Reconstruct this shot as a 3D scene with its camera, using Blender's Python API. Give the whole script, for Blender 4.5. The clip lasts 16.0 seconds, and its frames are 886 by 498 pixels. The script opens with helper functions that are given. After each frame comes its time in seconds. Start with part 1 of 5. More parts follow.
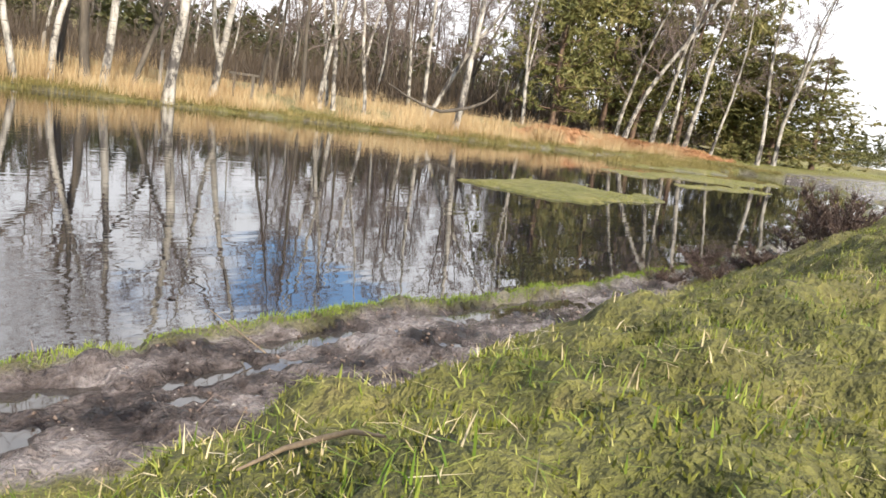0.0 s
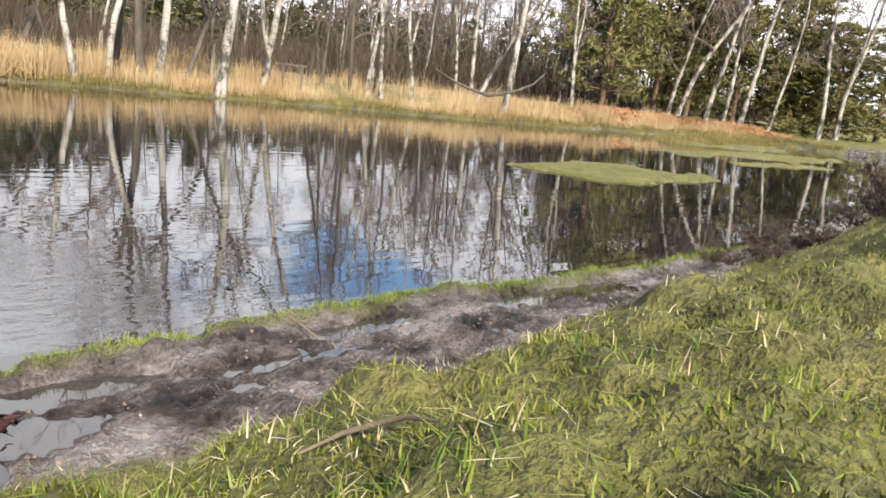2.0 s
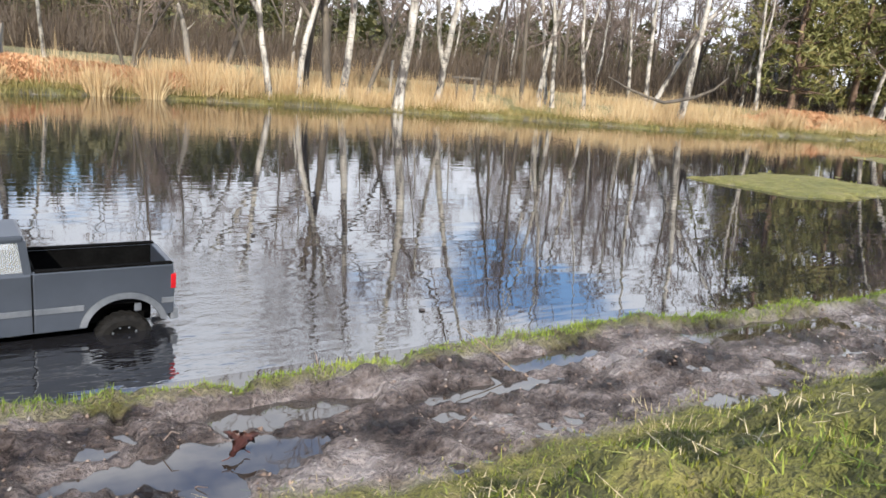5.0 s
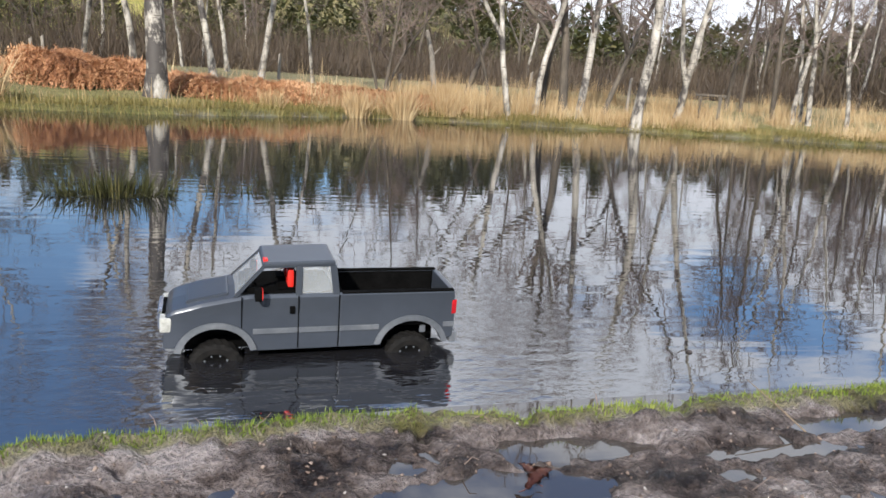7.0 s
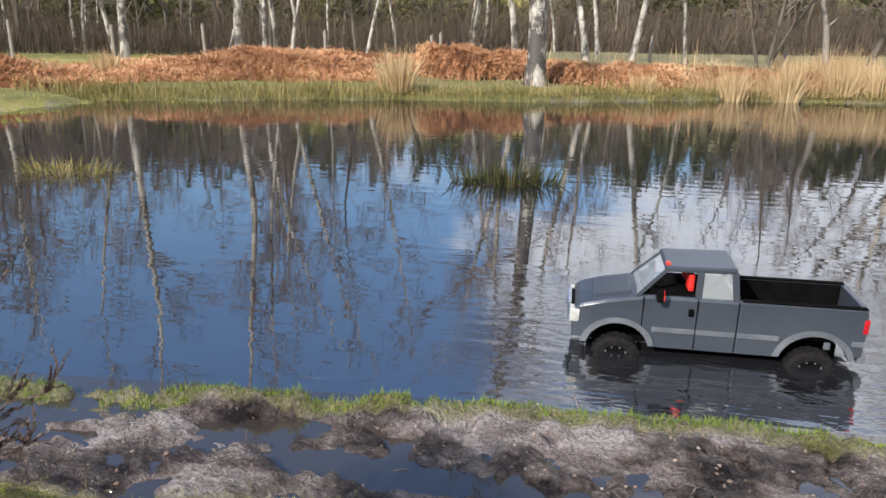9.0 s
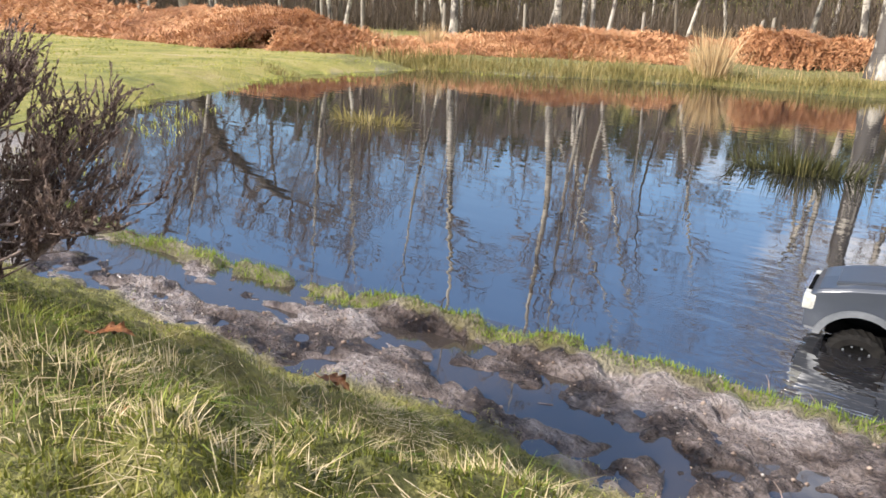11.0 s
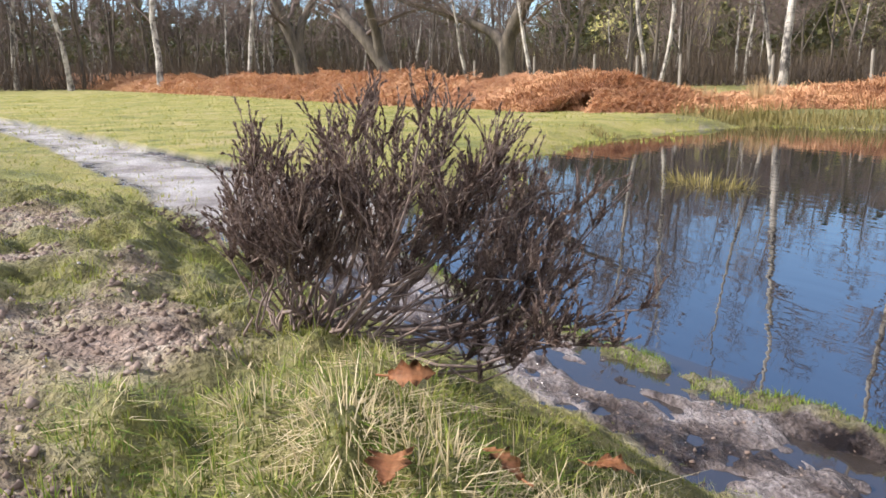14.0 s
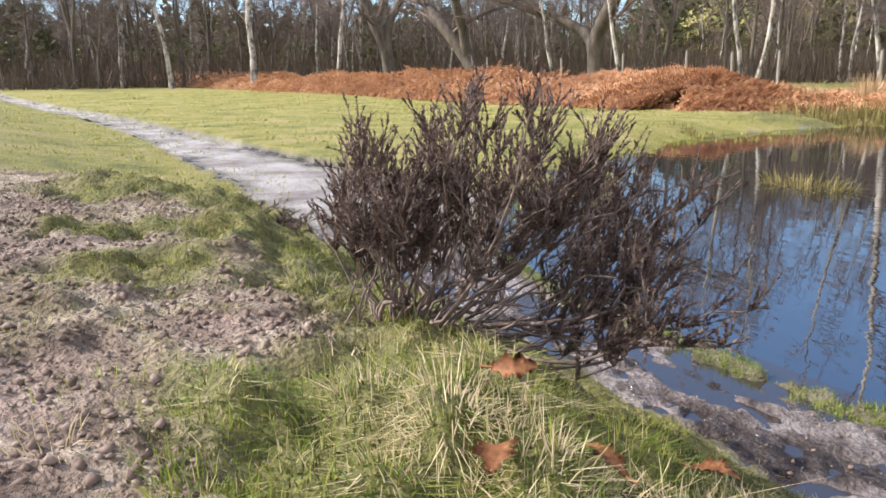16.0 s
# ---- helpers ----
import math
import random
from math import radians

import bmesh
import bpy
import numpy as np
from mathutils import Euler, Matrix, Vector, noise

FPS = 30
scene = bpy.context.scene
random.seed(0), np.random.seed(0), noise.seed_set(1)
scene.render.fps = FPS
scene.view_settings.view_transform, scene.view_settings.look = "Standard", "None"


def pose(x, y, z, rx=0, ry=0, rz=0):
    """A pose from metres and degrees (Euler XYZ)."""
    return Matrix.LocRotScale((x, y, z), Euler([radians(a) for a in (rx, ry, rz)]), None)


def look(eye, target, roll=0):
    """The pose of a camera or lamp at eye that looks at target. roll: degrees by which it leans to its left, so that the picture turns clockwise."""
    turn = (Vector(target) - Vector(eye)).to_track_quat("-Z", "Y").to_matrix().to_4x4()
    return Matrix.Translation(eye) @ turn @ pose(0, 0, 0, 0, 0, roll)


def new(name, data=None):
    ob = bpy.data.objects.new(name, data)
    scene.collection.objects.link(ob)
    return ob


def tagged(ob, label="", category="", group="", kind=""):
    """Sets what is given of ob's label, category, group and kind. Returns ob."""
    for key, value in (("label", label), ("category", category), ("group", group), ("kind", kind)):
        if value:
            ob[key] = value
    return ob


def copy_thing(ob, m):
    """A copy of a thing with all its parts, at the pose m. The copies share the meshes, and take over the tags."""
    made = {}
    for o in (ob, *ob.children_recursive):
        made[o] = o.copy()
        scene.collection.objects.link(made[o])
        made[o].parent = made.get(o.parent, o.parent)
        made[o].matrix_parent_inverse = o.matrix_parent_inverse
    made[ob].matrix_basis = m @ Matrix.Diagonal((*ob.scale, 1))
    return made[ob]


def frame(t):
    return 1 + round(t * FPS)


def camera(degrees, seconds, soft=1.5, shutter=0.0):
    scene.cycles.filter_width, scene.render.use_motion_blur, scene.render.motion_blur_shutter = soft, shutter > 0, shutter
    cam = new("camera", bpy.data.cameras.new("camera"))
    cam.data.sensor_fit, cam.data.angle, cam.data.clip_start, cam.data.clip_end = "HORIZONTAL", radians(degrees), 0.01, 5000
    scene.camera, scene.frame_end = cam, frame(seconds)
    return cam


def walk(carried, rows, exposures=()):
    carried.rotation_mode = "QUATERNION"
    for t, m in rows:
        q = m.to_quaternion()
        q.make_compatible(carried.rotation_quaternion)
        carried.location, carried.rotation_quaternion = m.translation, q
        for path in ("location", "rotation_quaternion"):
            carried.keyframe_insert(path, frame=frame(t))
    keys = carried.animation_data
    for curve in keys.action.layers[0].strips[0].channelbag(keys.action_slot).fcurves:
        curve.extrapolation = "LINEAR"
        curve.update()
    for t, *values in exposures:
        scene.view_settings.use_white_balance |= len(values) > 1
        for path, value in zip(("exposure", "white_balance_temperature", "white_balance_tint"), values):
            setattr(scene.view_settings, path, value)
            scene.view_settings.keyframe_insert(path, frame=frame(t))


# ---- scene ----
# camera and its way: seconds, place, degrees to the right of +y, degrees down, lean
PATH = [
    (0, 0.230, 0.008, 0.438, 49.28, 10.42, 8.27),
    (0.5, 0.229, 0.007, 0.437, 48.71, 10.37, 8.09),
    (1, 0.228, 0.007, 0.438, 47.88, 10.71, 7.74),
    (1.5, 0.228, 0.005, 0.439, 46.77, 11.35, 7.09),
    (2, 0.226, 0.004, 0.441, 45.42, 12.09, 6.35),
    (2.5, 0.228, 0.004, 0.441, 43.69, 12.69, 5.67),
    (3, 0.224, 0.002, 0.442, 41.71, 12.84, 5.19),
    (3.5, 0.222, 0.013, 0.452, 39.49, 12.85, 4.88),
    (6, 0.140, 0.046, 0.495, 25.22, 12.56, 4.81),
    (6.5, 0.117, 0.054, 0.505, 20.47, 12.49, 4.56),
    (7, 0.084, 0.052, 0.514, 14.34, 12.80, 3.79),
    (7.5, 0.034, 0.041, 0.536, 7.38, 13.30, 2.98),
    (8, 0.000, 0.000, 0.569, 0.00, 13.94, 1.93),
    (8.5, -0.015, -0.021, 0.582, -7.09, 14.63, 1.19),
    (9, -0.014, -0.039, 0.574, -13.63, 15.43, 0.93),
    (11.5, 0.147, 0.034, 0.486, -42.37, 16.81, 2.87),
    (12, 0.110, 0.028, 0.495, -46.96, 16.10, 2.63),
    (12.5, 0.071, 0.032, 0.507, -51.21, 15.29, 2.23),
    (13, -0.009, 0.009, 0.516, -55.12, 14.21, 1.26),
    (13.5, -0.027, -0.008, 0.510, -58.40, 13.49, 0.11),
    (14, -0.026, -0.015, 0.503, -61.34, 13.05, -0.65),
    (14.5, -0.026, -0.019, 0.502, -63.71, 12.96, -0.67),
    (15, -0.023, -0.024, 0.499, -65.61, 13.05, -0.61),
    (15.5, -0.024, -0.027, 0.498, -66.99, 13.14, -0.61),
    (16, -0.027, -0.029, 0.502, -67.88, 13.15, -0.76),
]
cam = camera(62.64, 16.0, soft=1.6)
walk(cam, [(t, pose(x, y, z, 90, 0, -yaw) @ pose(0, 0, 0, -down) @ pose(0, 0, 0, 0, 0, lean)) for t, x, y, z, yaw, down, lean in PATH],
     exposures=[(0, 0.87, 6750, 10), (3.5, 0.87, 6550, 10), (6, 0.84, 6250, 10), (7.5, 0.55, 6250, 10), (9, 0.72, 6300, 10), (11.5, 1.16, 6700, 13), (12.5, 1.18, 6750, 14), (14, 1.00, 6350, 14), (16, 0.98, 6350, 14)])

# ---- light ----
SUN_UP, SUN_FROM = 33, 208          # degrees above the horizon, bearing clockwise from +y
world = bpy.data.worlds.new("sky")
scene.world = world
world.use_nodes = True
wn, wl = world.node_tree.nodes, world.node_tree.links
wn.clear()
w_out, w_bg = wn.new("ShaderNodeOutputWorld"), wn.new("ShaderNodeBackground")
sky = wn.new("ShaderNodeTexSky")
sky.sky_type, sky.sun_disc = "NISHITA", False
sky.dust_density, sky.ozone_density = 0.3, 4.5
sky.sun_elevation, sky.sun_rotation = radians(SUN_UP), radians(SUN_FROM)
w_co, w_map = wn.new("ShaderNodeTexCoord"), wn.new("ShaderNodeMapping")
w_map.inputs["Scale"].default_value = (1.0, 1.0, 2.6)
w_no = wn.new("ShaderNodeTexNoise")
w_no.inputs["Scale"].default_value, w_no.inputs["Detail"].default_value, w_no.inputs["Roughness"].default_value = 2.3, 7, 0.55
w_ramp = wn.new("ShaderNodeValToRGB")
w_ramp.color_ramp.elements[0].position, w_ramp.color_ramp.elements[1].position = 0.485, 0.575
w_mix = wn.new("ShaderNodeMix")
w_mix.data_type = "RGBA"
w_mix.inputs["B"].default_value = (6.9, 7.1, 7.6, 1)
wl.new(w_co.outputs["Generated"], w_map.inputs["Vector"])
wl.new(w_map.outputs["Vector"], w_no.inputs["Vector"])
w_sep, w_add = wn.new("ShaderNodeSeparateXYZ"), wn.new("ShaderNodeMath")
w_add.operation = "MULTIPLY_ADD"            # the cloud thickens towards the east
w_add.inputs[1].default_value = 0.28
wl.new(w_co.outputs["Generated"], w_sep.inputs["Vector"])
wl.new(w_sep.outputs["X"], w_add.inputs[0])
wl.new(w_no.outputs["Fac"], w_add.inputs[2])
wl.new(w_add.outputs[0], w_ramp.inputs["Fac"])
wl.new(w_ramp.outputs["Color"], w_mix.inputs["Factor"])
wl.new(sky.outputs["Color"], w_mix.inputs["A"])
wl.new(w_mix.outputs["Result"], w_bg.inputs["Color"])
w_bg.inputs["Strength"].default_value = 0.122
wl.new(w_bg.outputs["Background"], w_out.inputs["Surface"])
sun = new("sun", bpy.data.lights.new("sun", "SUN"))
sun.data.energy, sun.data.angle, sun.data.color = 5.0, radians(1.5), (1.0, 0.93, 0.82)
sun_dir = Vector((math.sin(radians(SUN_FROM)) * math.cos(radians(SUN_UP)), math.cos(radians(SUN_FROM)) * math.cos(radians(SUN_UP)), math.sin(radians(SUN_UP))))
sun.matrix_world = look(sun_dir * 30, (0, 0, 0))


# ---- materials ----
def shader(name, rough=0.6, metal=0.0, spec=0.5):
    m = bpy.data.materials.new(name)
    m.use_nodes = True
    b = m.node_tree.nodes["Principled BSDF"]
    b.inputs["Roughness"].default_value, b.inputs["Metallic"].default_value = rough, metal
    b.inputs["Specular IOR Level"].default_value = spec
    return m, m.node_tree.nodes, m.node_tree.links, b


def ramp(nodes, stops):
    r = nodes.new("ShaderNodeValToRGB")
    while len(r.color_ramp.elements) < len(stops):
        r.color_ramp.elements.new(0.5)
    for e, (p, c) in zip(r.color_ramp.elements, stops):
        e.position, e.color = p, (*c, 1)
    return r


def noise_node(nodes, links, scale, detail=4, stretch=(1, 1, 1), rough=0.55):
    co, mp, no = nodes.new("ShaderNodeTexCoord"), nodes.new("ShaderNodeMapping"), nodes.new("ShaderNodeTexNoise")
    mp.inputs["Scale"].default_value = stretch
    no.inputs["Scale"].default_value, no.inputs["Detail"].default_value, no.inputs["Roughness"].default_value = scale, detail, rough
    links.new(co.outputs["Object"], mp.inputs["Vector"])
    links.new(mp.outputs["Vector"], no.inputs["Vector"])
    return no


def mixed(nodes, links, fac, a, b, mode="MIX"):
    m = nodes.new("ShaderNodeMix")
    m.data_type, m.blend_type = "RGBA", mode
    for sock, v in (("Factor", fac), ("A", a), ("B", b)):
        if isinstance(v, (int, float)):
            m.inputs[sock].default_value = v
        elif isinstance(v, tuple):
            m.inputs[sock].default_value = (*v, 1)
        else:
            links.new(v, m.inputs[sock])
    return m.outputs["Result"]


def bumped(nodes, links, b, height, strength, distance):
    bp = nodes.new("ShaderNodeBump")
    bp.inputs["Strength"].default_value, bp.inputs["Distance"].default_value = strength, distance
    links.new(height, bp.inputs["Height"])
    links.new(bp.outputs["Normal"], b.inputs["Normal"])
    return bp


def plain(name, dark, light, scale=8, rough=0.6, metal=0.0, bump=0.0, stretch=(1, 1, 1), spec=0.5, lo=0.3, hi=0.7, grain=0.3):
    """A surface that varies between two colours at two scales, with fine relief."""
    m, nodes, links, b = shader(name, rough, metal, spec)
    big, fine = noise_node(nodes, links, scale, 3, stretch), noise_node(nodes, links, scale * 7, 5, stretch)
    r1 = ramp(nodes, [(lo, dark), (hi, light)])
    links.new(big.outputs["Fac"], r1.inputs["Fac"])
    r2 = ramp(nodes, [(0.3, (1 - grain,) * 3), (0.7, (1 + grain / 2,) * 3)])
    links.new(fine.outputs["Fac"], r2.inputs["Fac"])
    links.new(mixed(nodes, links, 1.0, r1.outputs["Color"], r2.outputs["Color"], "MULTIPLY"), b.inputs["Base Color"])
    if bump:
        bumped(nodes, links, b, fine.outputs["Fac"], 0.6, bump)
    return m


def blades(name, stops, rough=0.55, scale=1.2, sheen=0.0, through_light=0.25):
    """Leaves and stalks: each island its own colour, with patches over the ground."""
    m, nodes, links, b = shader(name, rough, 0.0, 0.25)
    geo = nodes.new("ShaderNodeNewGeometry")
    no = noise_node(nodes, links, scale, 3)
    mt = nodes.new("ShaderNodeMath")
    mt.operation = "MULTIPLY_ADD"
    mt.inputs[1].default_value = 0.45
    links.new(geo.outputs["Random Per Island"], mt.inputs[0])
    sc = nodes.new("ShaderNodeMath")
    sc.operation = "MULTIPLY_ADD"
    sc.inputs[1].default_value, sc.inputs[2].default_value = 1.3, -0.38
    links.new(no.outputs["Fac"], sc.inputs[0])
    links.new(sc.outputs[0], mt.inputs[2])
    r = ramp(nodes, stops)
    links.new(mt.outputs[0], r.inputs["Fac"])
    links.new(r.outputs["Color"], b.inputs["Base Color"])
    tr = nodes.new("ShaderNodeBsdfTranslucent")
    links.new(r.outputs["Color"], tr.inputs["Color"])
    mx = nodes.new("ShaderNodeMixShader")
    mx.inputs["Fac"].default_value = through_light
    links.new(b.outputs["BSDF"], mx.inputs[1])
    links.new(tr.outputs["BSDF"], mx.inputs[2])
    links.new(mx.outputs["Shader"], nodes["Material Output"].inputs["Surface"])
    return m


def birch_bark(name, dark, mid, light):
    m, nodes, links, b = shader(name, 0.7)
    patch = noise_node(nodes, links, 5.0, 6, (1, 1, 0.5), 0.7)
    band = noise_node(nodes, links, 9, 3, (0.6, 0.6, 5.0))
    r1 = ramp(nodes, [(dark, (0.05, 0.042, 0.036)), (mid, (0.27, 0.245, 0.205)), (light, (0.52, 0.48, 0.42))])
    links.new(patch.outputs["Fac"], r1.inputs["Fac"])
    r2 = ramp(nodes, [(0.30, (0.18, 0.15, 0.13)), (0.42, (1, 1, 1))])
    links.new(band.outputs["Fac"], r2.inputs["Fac"])
    links.new(mixed(nodes, links, 0.8, r1.outputs["Color"], r2.outputs["Color"], "MULTIPLY"), b.inputs["Base Color"])
    bumped(nodes, links, b, band.outputs["Fac"], 0.5, 0.01)
    return m


def water_surface(name, body, strength, scale, rough=0.015, ior=2.35, wake=None):
    m, nodes, links, b = shader(name, rough, 0.0, 1.0)
    b.inputs["IOR"].default_value = ior
    b.inputs["Base Color"].default_value = (*body, 1)
    no = noise_node(nodes, links, scale, 2, (0.45, 1.6, 1), 0.4)
    big = noise_node(nodes, links, scale * 0.22, 2, (0.6, 1.0, 1), 0.4)
    ad = nodes.new("ShaderNodeMath")
    ad.operation = "MULTIPLY"
    links.new(no.outputs["Fac"], ad.inputs[0])
    links.new(big.outputs["Fac"], ad.inputs[1])
    height = ad.outputs[0]
    if wake:                                   # short choppy ripples stirred up around one spot
        geo, dist = nodes.new("ShaderNodeNewGeometry"), nodes.new("ShaderNodeVectorMath")
        dist.operation = "DISTANCE"
        dist.inputs[1].default_value = (*wake[:2], 0)
        links.new(geo.outputs["Position"], dist.inputs[0])
        fall = nodes.new("ShaderNodeMapRange")
        fall.interpolation_type = "SMOOTHSTEP"
        fall.inputs["From Min"].default_value, fall.inputs["From Max"].default_value = wake[2], 0.1
        fall.inputs["To Min"].default_value, fall.inputs["To Max"].default_value = 0.0, 3.6
        links.new(dist.outputs["Value"], fall.inputs["Value"])
        chop = noise_node(nodes, links, 16, 3, (0.7, 1.8, 1), 0.5)
        mul, add = nodes.new("ShaderNodeMath"), nodes.new("ShaderNodeMath")
        mul.operation, add.operation = "MULTIPLY", "ADD"
        links.new(chop.outputs["Fac"], mul.inputs[0])
        links.new(fall.outputs["Result"], mul.inputs[1])
        links.new(mul.outputs[0], add.inputs[0])
        links.new(height, add.inputs[1])
        height = add.outputs[0]
    bumped(nodes, links, b, height, strength, 0.01)
    return m


def ground_surface():
    """One sheet of earth: mud, turf, bare sandy soil and the sheen-brightened path, laid out by the masks in the mesh.
    """
    m, nodes, links, b = shader("earth", 0.9)
    at = nodes.new("ShaderNodeAttribute")
    at.attribute_name = "cover"
    sep = nodes.new("ShaderNodeSeparateColor")
    links.new(at.outputs["Color"], sep.inputs["Color"])
    fine, mid, big = noise_node(nodes, links, 160, 5), noise_node(nodes, links, 22, 5), noise_node(nodes, links, 1.3, 4)
    turf = ramp(nodes, [(0.3, (0.05, 0.045, 0.017)), (0.45, (0.11, 0.11, 0.028)), (0.58, (0.19, 0.18, 0.05)), (0.7, (0.25, 0.20, 0.085))])
    links.new(mid.outputs["Fac"], turf.inputs["Fac"])
    turf2 = ramp(nodes, [(0.32, (0.10, 0.12, 0.025)), (0.44, (0.25, 0.25, 0.05)), (0.53, (0.36, 0.32, 0.085)), (0.66, (0.46, 0.36, 0.18))])
    patch = noise_node(nodes, links, 3.6, 6, (1, 1, 1), 0.66)
    links.new(mixed(nodes, links, 0.6, big.outputs["Fac"], patch.outputs["Fac"]), turf2.inputs["Fac"])
    mud = ramp(nodes, [(0.38, (0.018, 0.013, 0.012)), (0.46, (0.09, 0.07, 0.063)), (0.535, (0.205, 0.17, 0.16)), (0.62, (0.36, 0.315, 0.305))])
    stir = noise_node(nodes, links, 9, 8, (0.7, 1.2, 1), 0.68)
    links.new(stir.outputs["Fac"], mud.inputs["Fac"])
    soil = ramp(nodes, [(0.34, (0.13, 0.08, 0.058)), (0.5, (0.34, 0.245, 0.19)), (0.64, (0.53, 0.435, 0.355))])
    links.new(mid.outputs["Fac"], soil.inputs["Fac"])
    grain = ramp(nodes, [(0.3, (0.55, 0.55, 0.55)), (0.7, (1.25, 1.25, 1.25))])
    links.new(fine.outputs["Fac"], grain.inputs["Fac"])
    c = mixed(nodes, links, sep.outputs["Green"], turf.outputs["Color"], turf2.outputs["Color"])
    c = mixed(nodes, links, sep.outputs["Blue"], c, soil.outputs["Color"])
    # wet sandy path, its colour lightened to stand in for reflected sky
    sand_and_sheen = ramp(nodes, [(0.34, (0.24, 0.205, 0.19)), (0.47, (0.42, 0.385, 0.37)), (0.6, (0.58, 0.55, 0.54))])
    sheen_noise = noise_node(nodes, links, 3.0, 6, (1, 1, 1), 0.65)
    links.new(sheen_noise.outputs["Fac"], sand_and_sheen.inputs["Fac"])
    c = mixed(nodes, links, at.outputs["Alpha"], sand_and_sheen.outputs["Color"], c)
    c = mixed(nodes, links, sep.outputs["Red"], c, mud.outputs["Color"])
    links.new(mixed(nodes, links, 1.0, c, grain.outputs["Color"], "MULTIPLY"), b.inputs["Base Color"])
    wet = nodes.new("ShaderNodeMapRange")
    wet.inputs["To Min"].default_value, wet.inputs["To Max"].default_value = 0.9, 0.19
    links.new(sep.outputs["Red"], wet.inputs["Value"])
    dry = nodes.new("ShaderNodeMath")
    dry.operation = "MULTIPLY_ADD"
    dry.inputs[1].default_value, dry.inputs[2].default_value = 0.9, -0.45
    links.new(stir.outputs["Fac"], dry.inputs[0])
    tot = nodes.new("ShaderNodeMath")
    tot.operation, tot.use_clamp = "ADD", True
    links.new(dry.outputs[0], tot.inputs[0])
    links.new(wet.outputs["Result"], tot.inputs[1])
    links.new(tot.outputs[0], b.inputs["Roughness"])
    ad = nodes.new("ShaderNodeMath")
    ad.operation = "ADD"
    links.new(fine.outputs["Fac"], ad.inputs[0])
    churn = noise_node(nodes, links, 62, 6, (0.8, 1.1, 1), 0.65)
    links.new(churn.outputs["Fac"], ad.inputs[1])
    ad2 = nodes.new("ShaderNodeMath")
    ad2.operation = "ADD"
    links.new(ad.outputs[0], ad2.inputs[0])
    links.new(stir.outputs["Fac"], ad2.inputs[1])
    bumped(nodes, links, b, ad2.outputs[0], 1.0, 0.022)
    return m


def glass(name, tint, alpha):
    m, nodes, links, b = shader(name, 0.05, 0.0, 0.8)
    b.inputs["Base Color"].default_value, b.inputs["Alpha"].default_value = (*tint, 1), alpha
    return m


M_EARTH, M_BARK = ground_surface(), birch_bark("birch_bark", 0.42, 0.50, 0.68)
M_OLD_BARK = birch_bark("old_birch_bark", 0.50, 0.56, 0.70)
M_WATER = water_surface("pond_water", (0.012, 0.012, 0.014), 0.13, 9, ior=2.3, wake=(0.25, 1.42, 0.75))
M_PUDDLE = water_surface("puddle_water", (0.03, 0.024, 0.02), 0.02, 20, 0.02, 1.7)
M_TWIG = plain("twig_bark", (0.09, 0.065, 0.055), (0.22, 0.165, 0.135), 2, 0.8)
M_DARK_BARK = plain("dark_bark", (0.045, 0.036, 0.028), (0.14, 0.115, 0.085), 5, 0.85, bump=0.01, stretch=(1, 1, 0.3))
M_PINE_BARK = plain("pine_bark", (0.08, 0.05, 0.035), (0.2, 0.125, 0.08), 5, 0.85, bump=0.01, stretch=(1, 1, 0.3))
M_POST = plain("weathered_wood", (0.16, 0.14, 0.115), (0.36, 0.32, 0.27), 6, 0.85, bump=0.004, stretch=(1, 1, 0.2))
M_NEEDLE = blades("pine_needles", [(0.0, (0.06, 0.07, 0.024)), (0.5, (0.18, 0.175, 0.06)), (1.0, (0.34, 0.27, 0.11))], scale=0.6)
M_FAR_NEEDLE = blades("far_needles", [(0.0, (0.025, 0.032, 0.013)), (0.5, (0.085, 0.09, 0.034)), (1.0, (0.18, 0.155, 0.065))], scale=0.6)
M_GRASS = blades("turf_grass", [(0.0, (0.12, 0.075, 0.035)), (0.2, (0.10, 0.12, 0.02)), (0.4, (0.21, 0.25, 0.042)), (0.6, (0.32, 0.32, 0.075)), (0.82, (0.45, 0.39, 0.17))], scale=9)
M_EDGE = blades("waterside_grass", [(0.0, (0.07, 0.10, 0.015)), (0.5, (0.17, 0.235, 0.035)), (1.0, (0.34, 0.36, 0.09))], scale=8)
M_LUSH = blades("lush_grass", [(0.0, (0.05, 0.09, 0.012)), (0.35, (0.12, 0.19, 0.025)), (0.6, (0.26, 0.29, 0.055)), (0.85, (0.44, 0.39, 0.15))], scale=22)
M_STRAW = blades("dry_grass", [(0.0, (0.24, 0.19, 0.085)), (0.3, (0.44, 0.35, 0.19)), (0.6, (0.60, 0.50, 0.31)), (1.0, (0.78, 0.70, 0.52))], scale=9)
M_TALL = blades("moor_grass", [(0.0, (0.26, 0.16, 0.075)), (0.5, (0.45, 0.32, 0.17)), (1.0, (0.66, 0.54, 0.33))], scale=1.6)
M_SEDGE = blades("sedge", [(0.0, (0.08, 0.07, 0.02)), (0.5, (0.19, 0.155, 0.05)), (1.0, (0.36, 0.28, 0.125))], scale=2.2)
M_BRACKEN = blades("bracken", [(0.0, (0.17, 0.075, 0.042)), (0.4, (0.38, 0.185, 0.09)), (0.7, (0.53, 0.30, 0.155)), (1.0, (0.67, 0.46, 0.265))], scale=1.6)
M_THICKET = blades("thicket", [(0.0, (0.036, 0.027, 0.020)), (0.5, (0.085, 0.062, 0.044)), (1.0, (0.16, 0.125, 0.085))], scale=0.4)
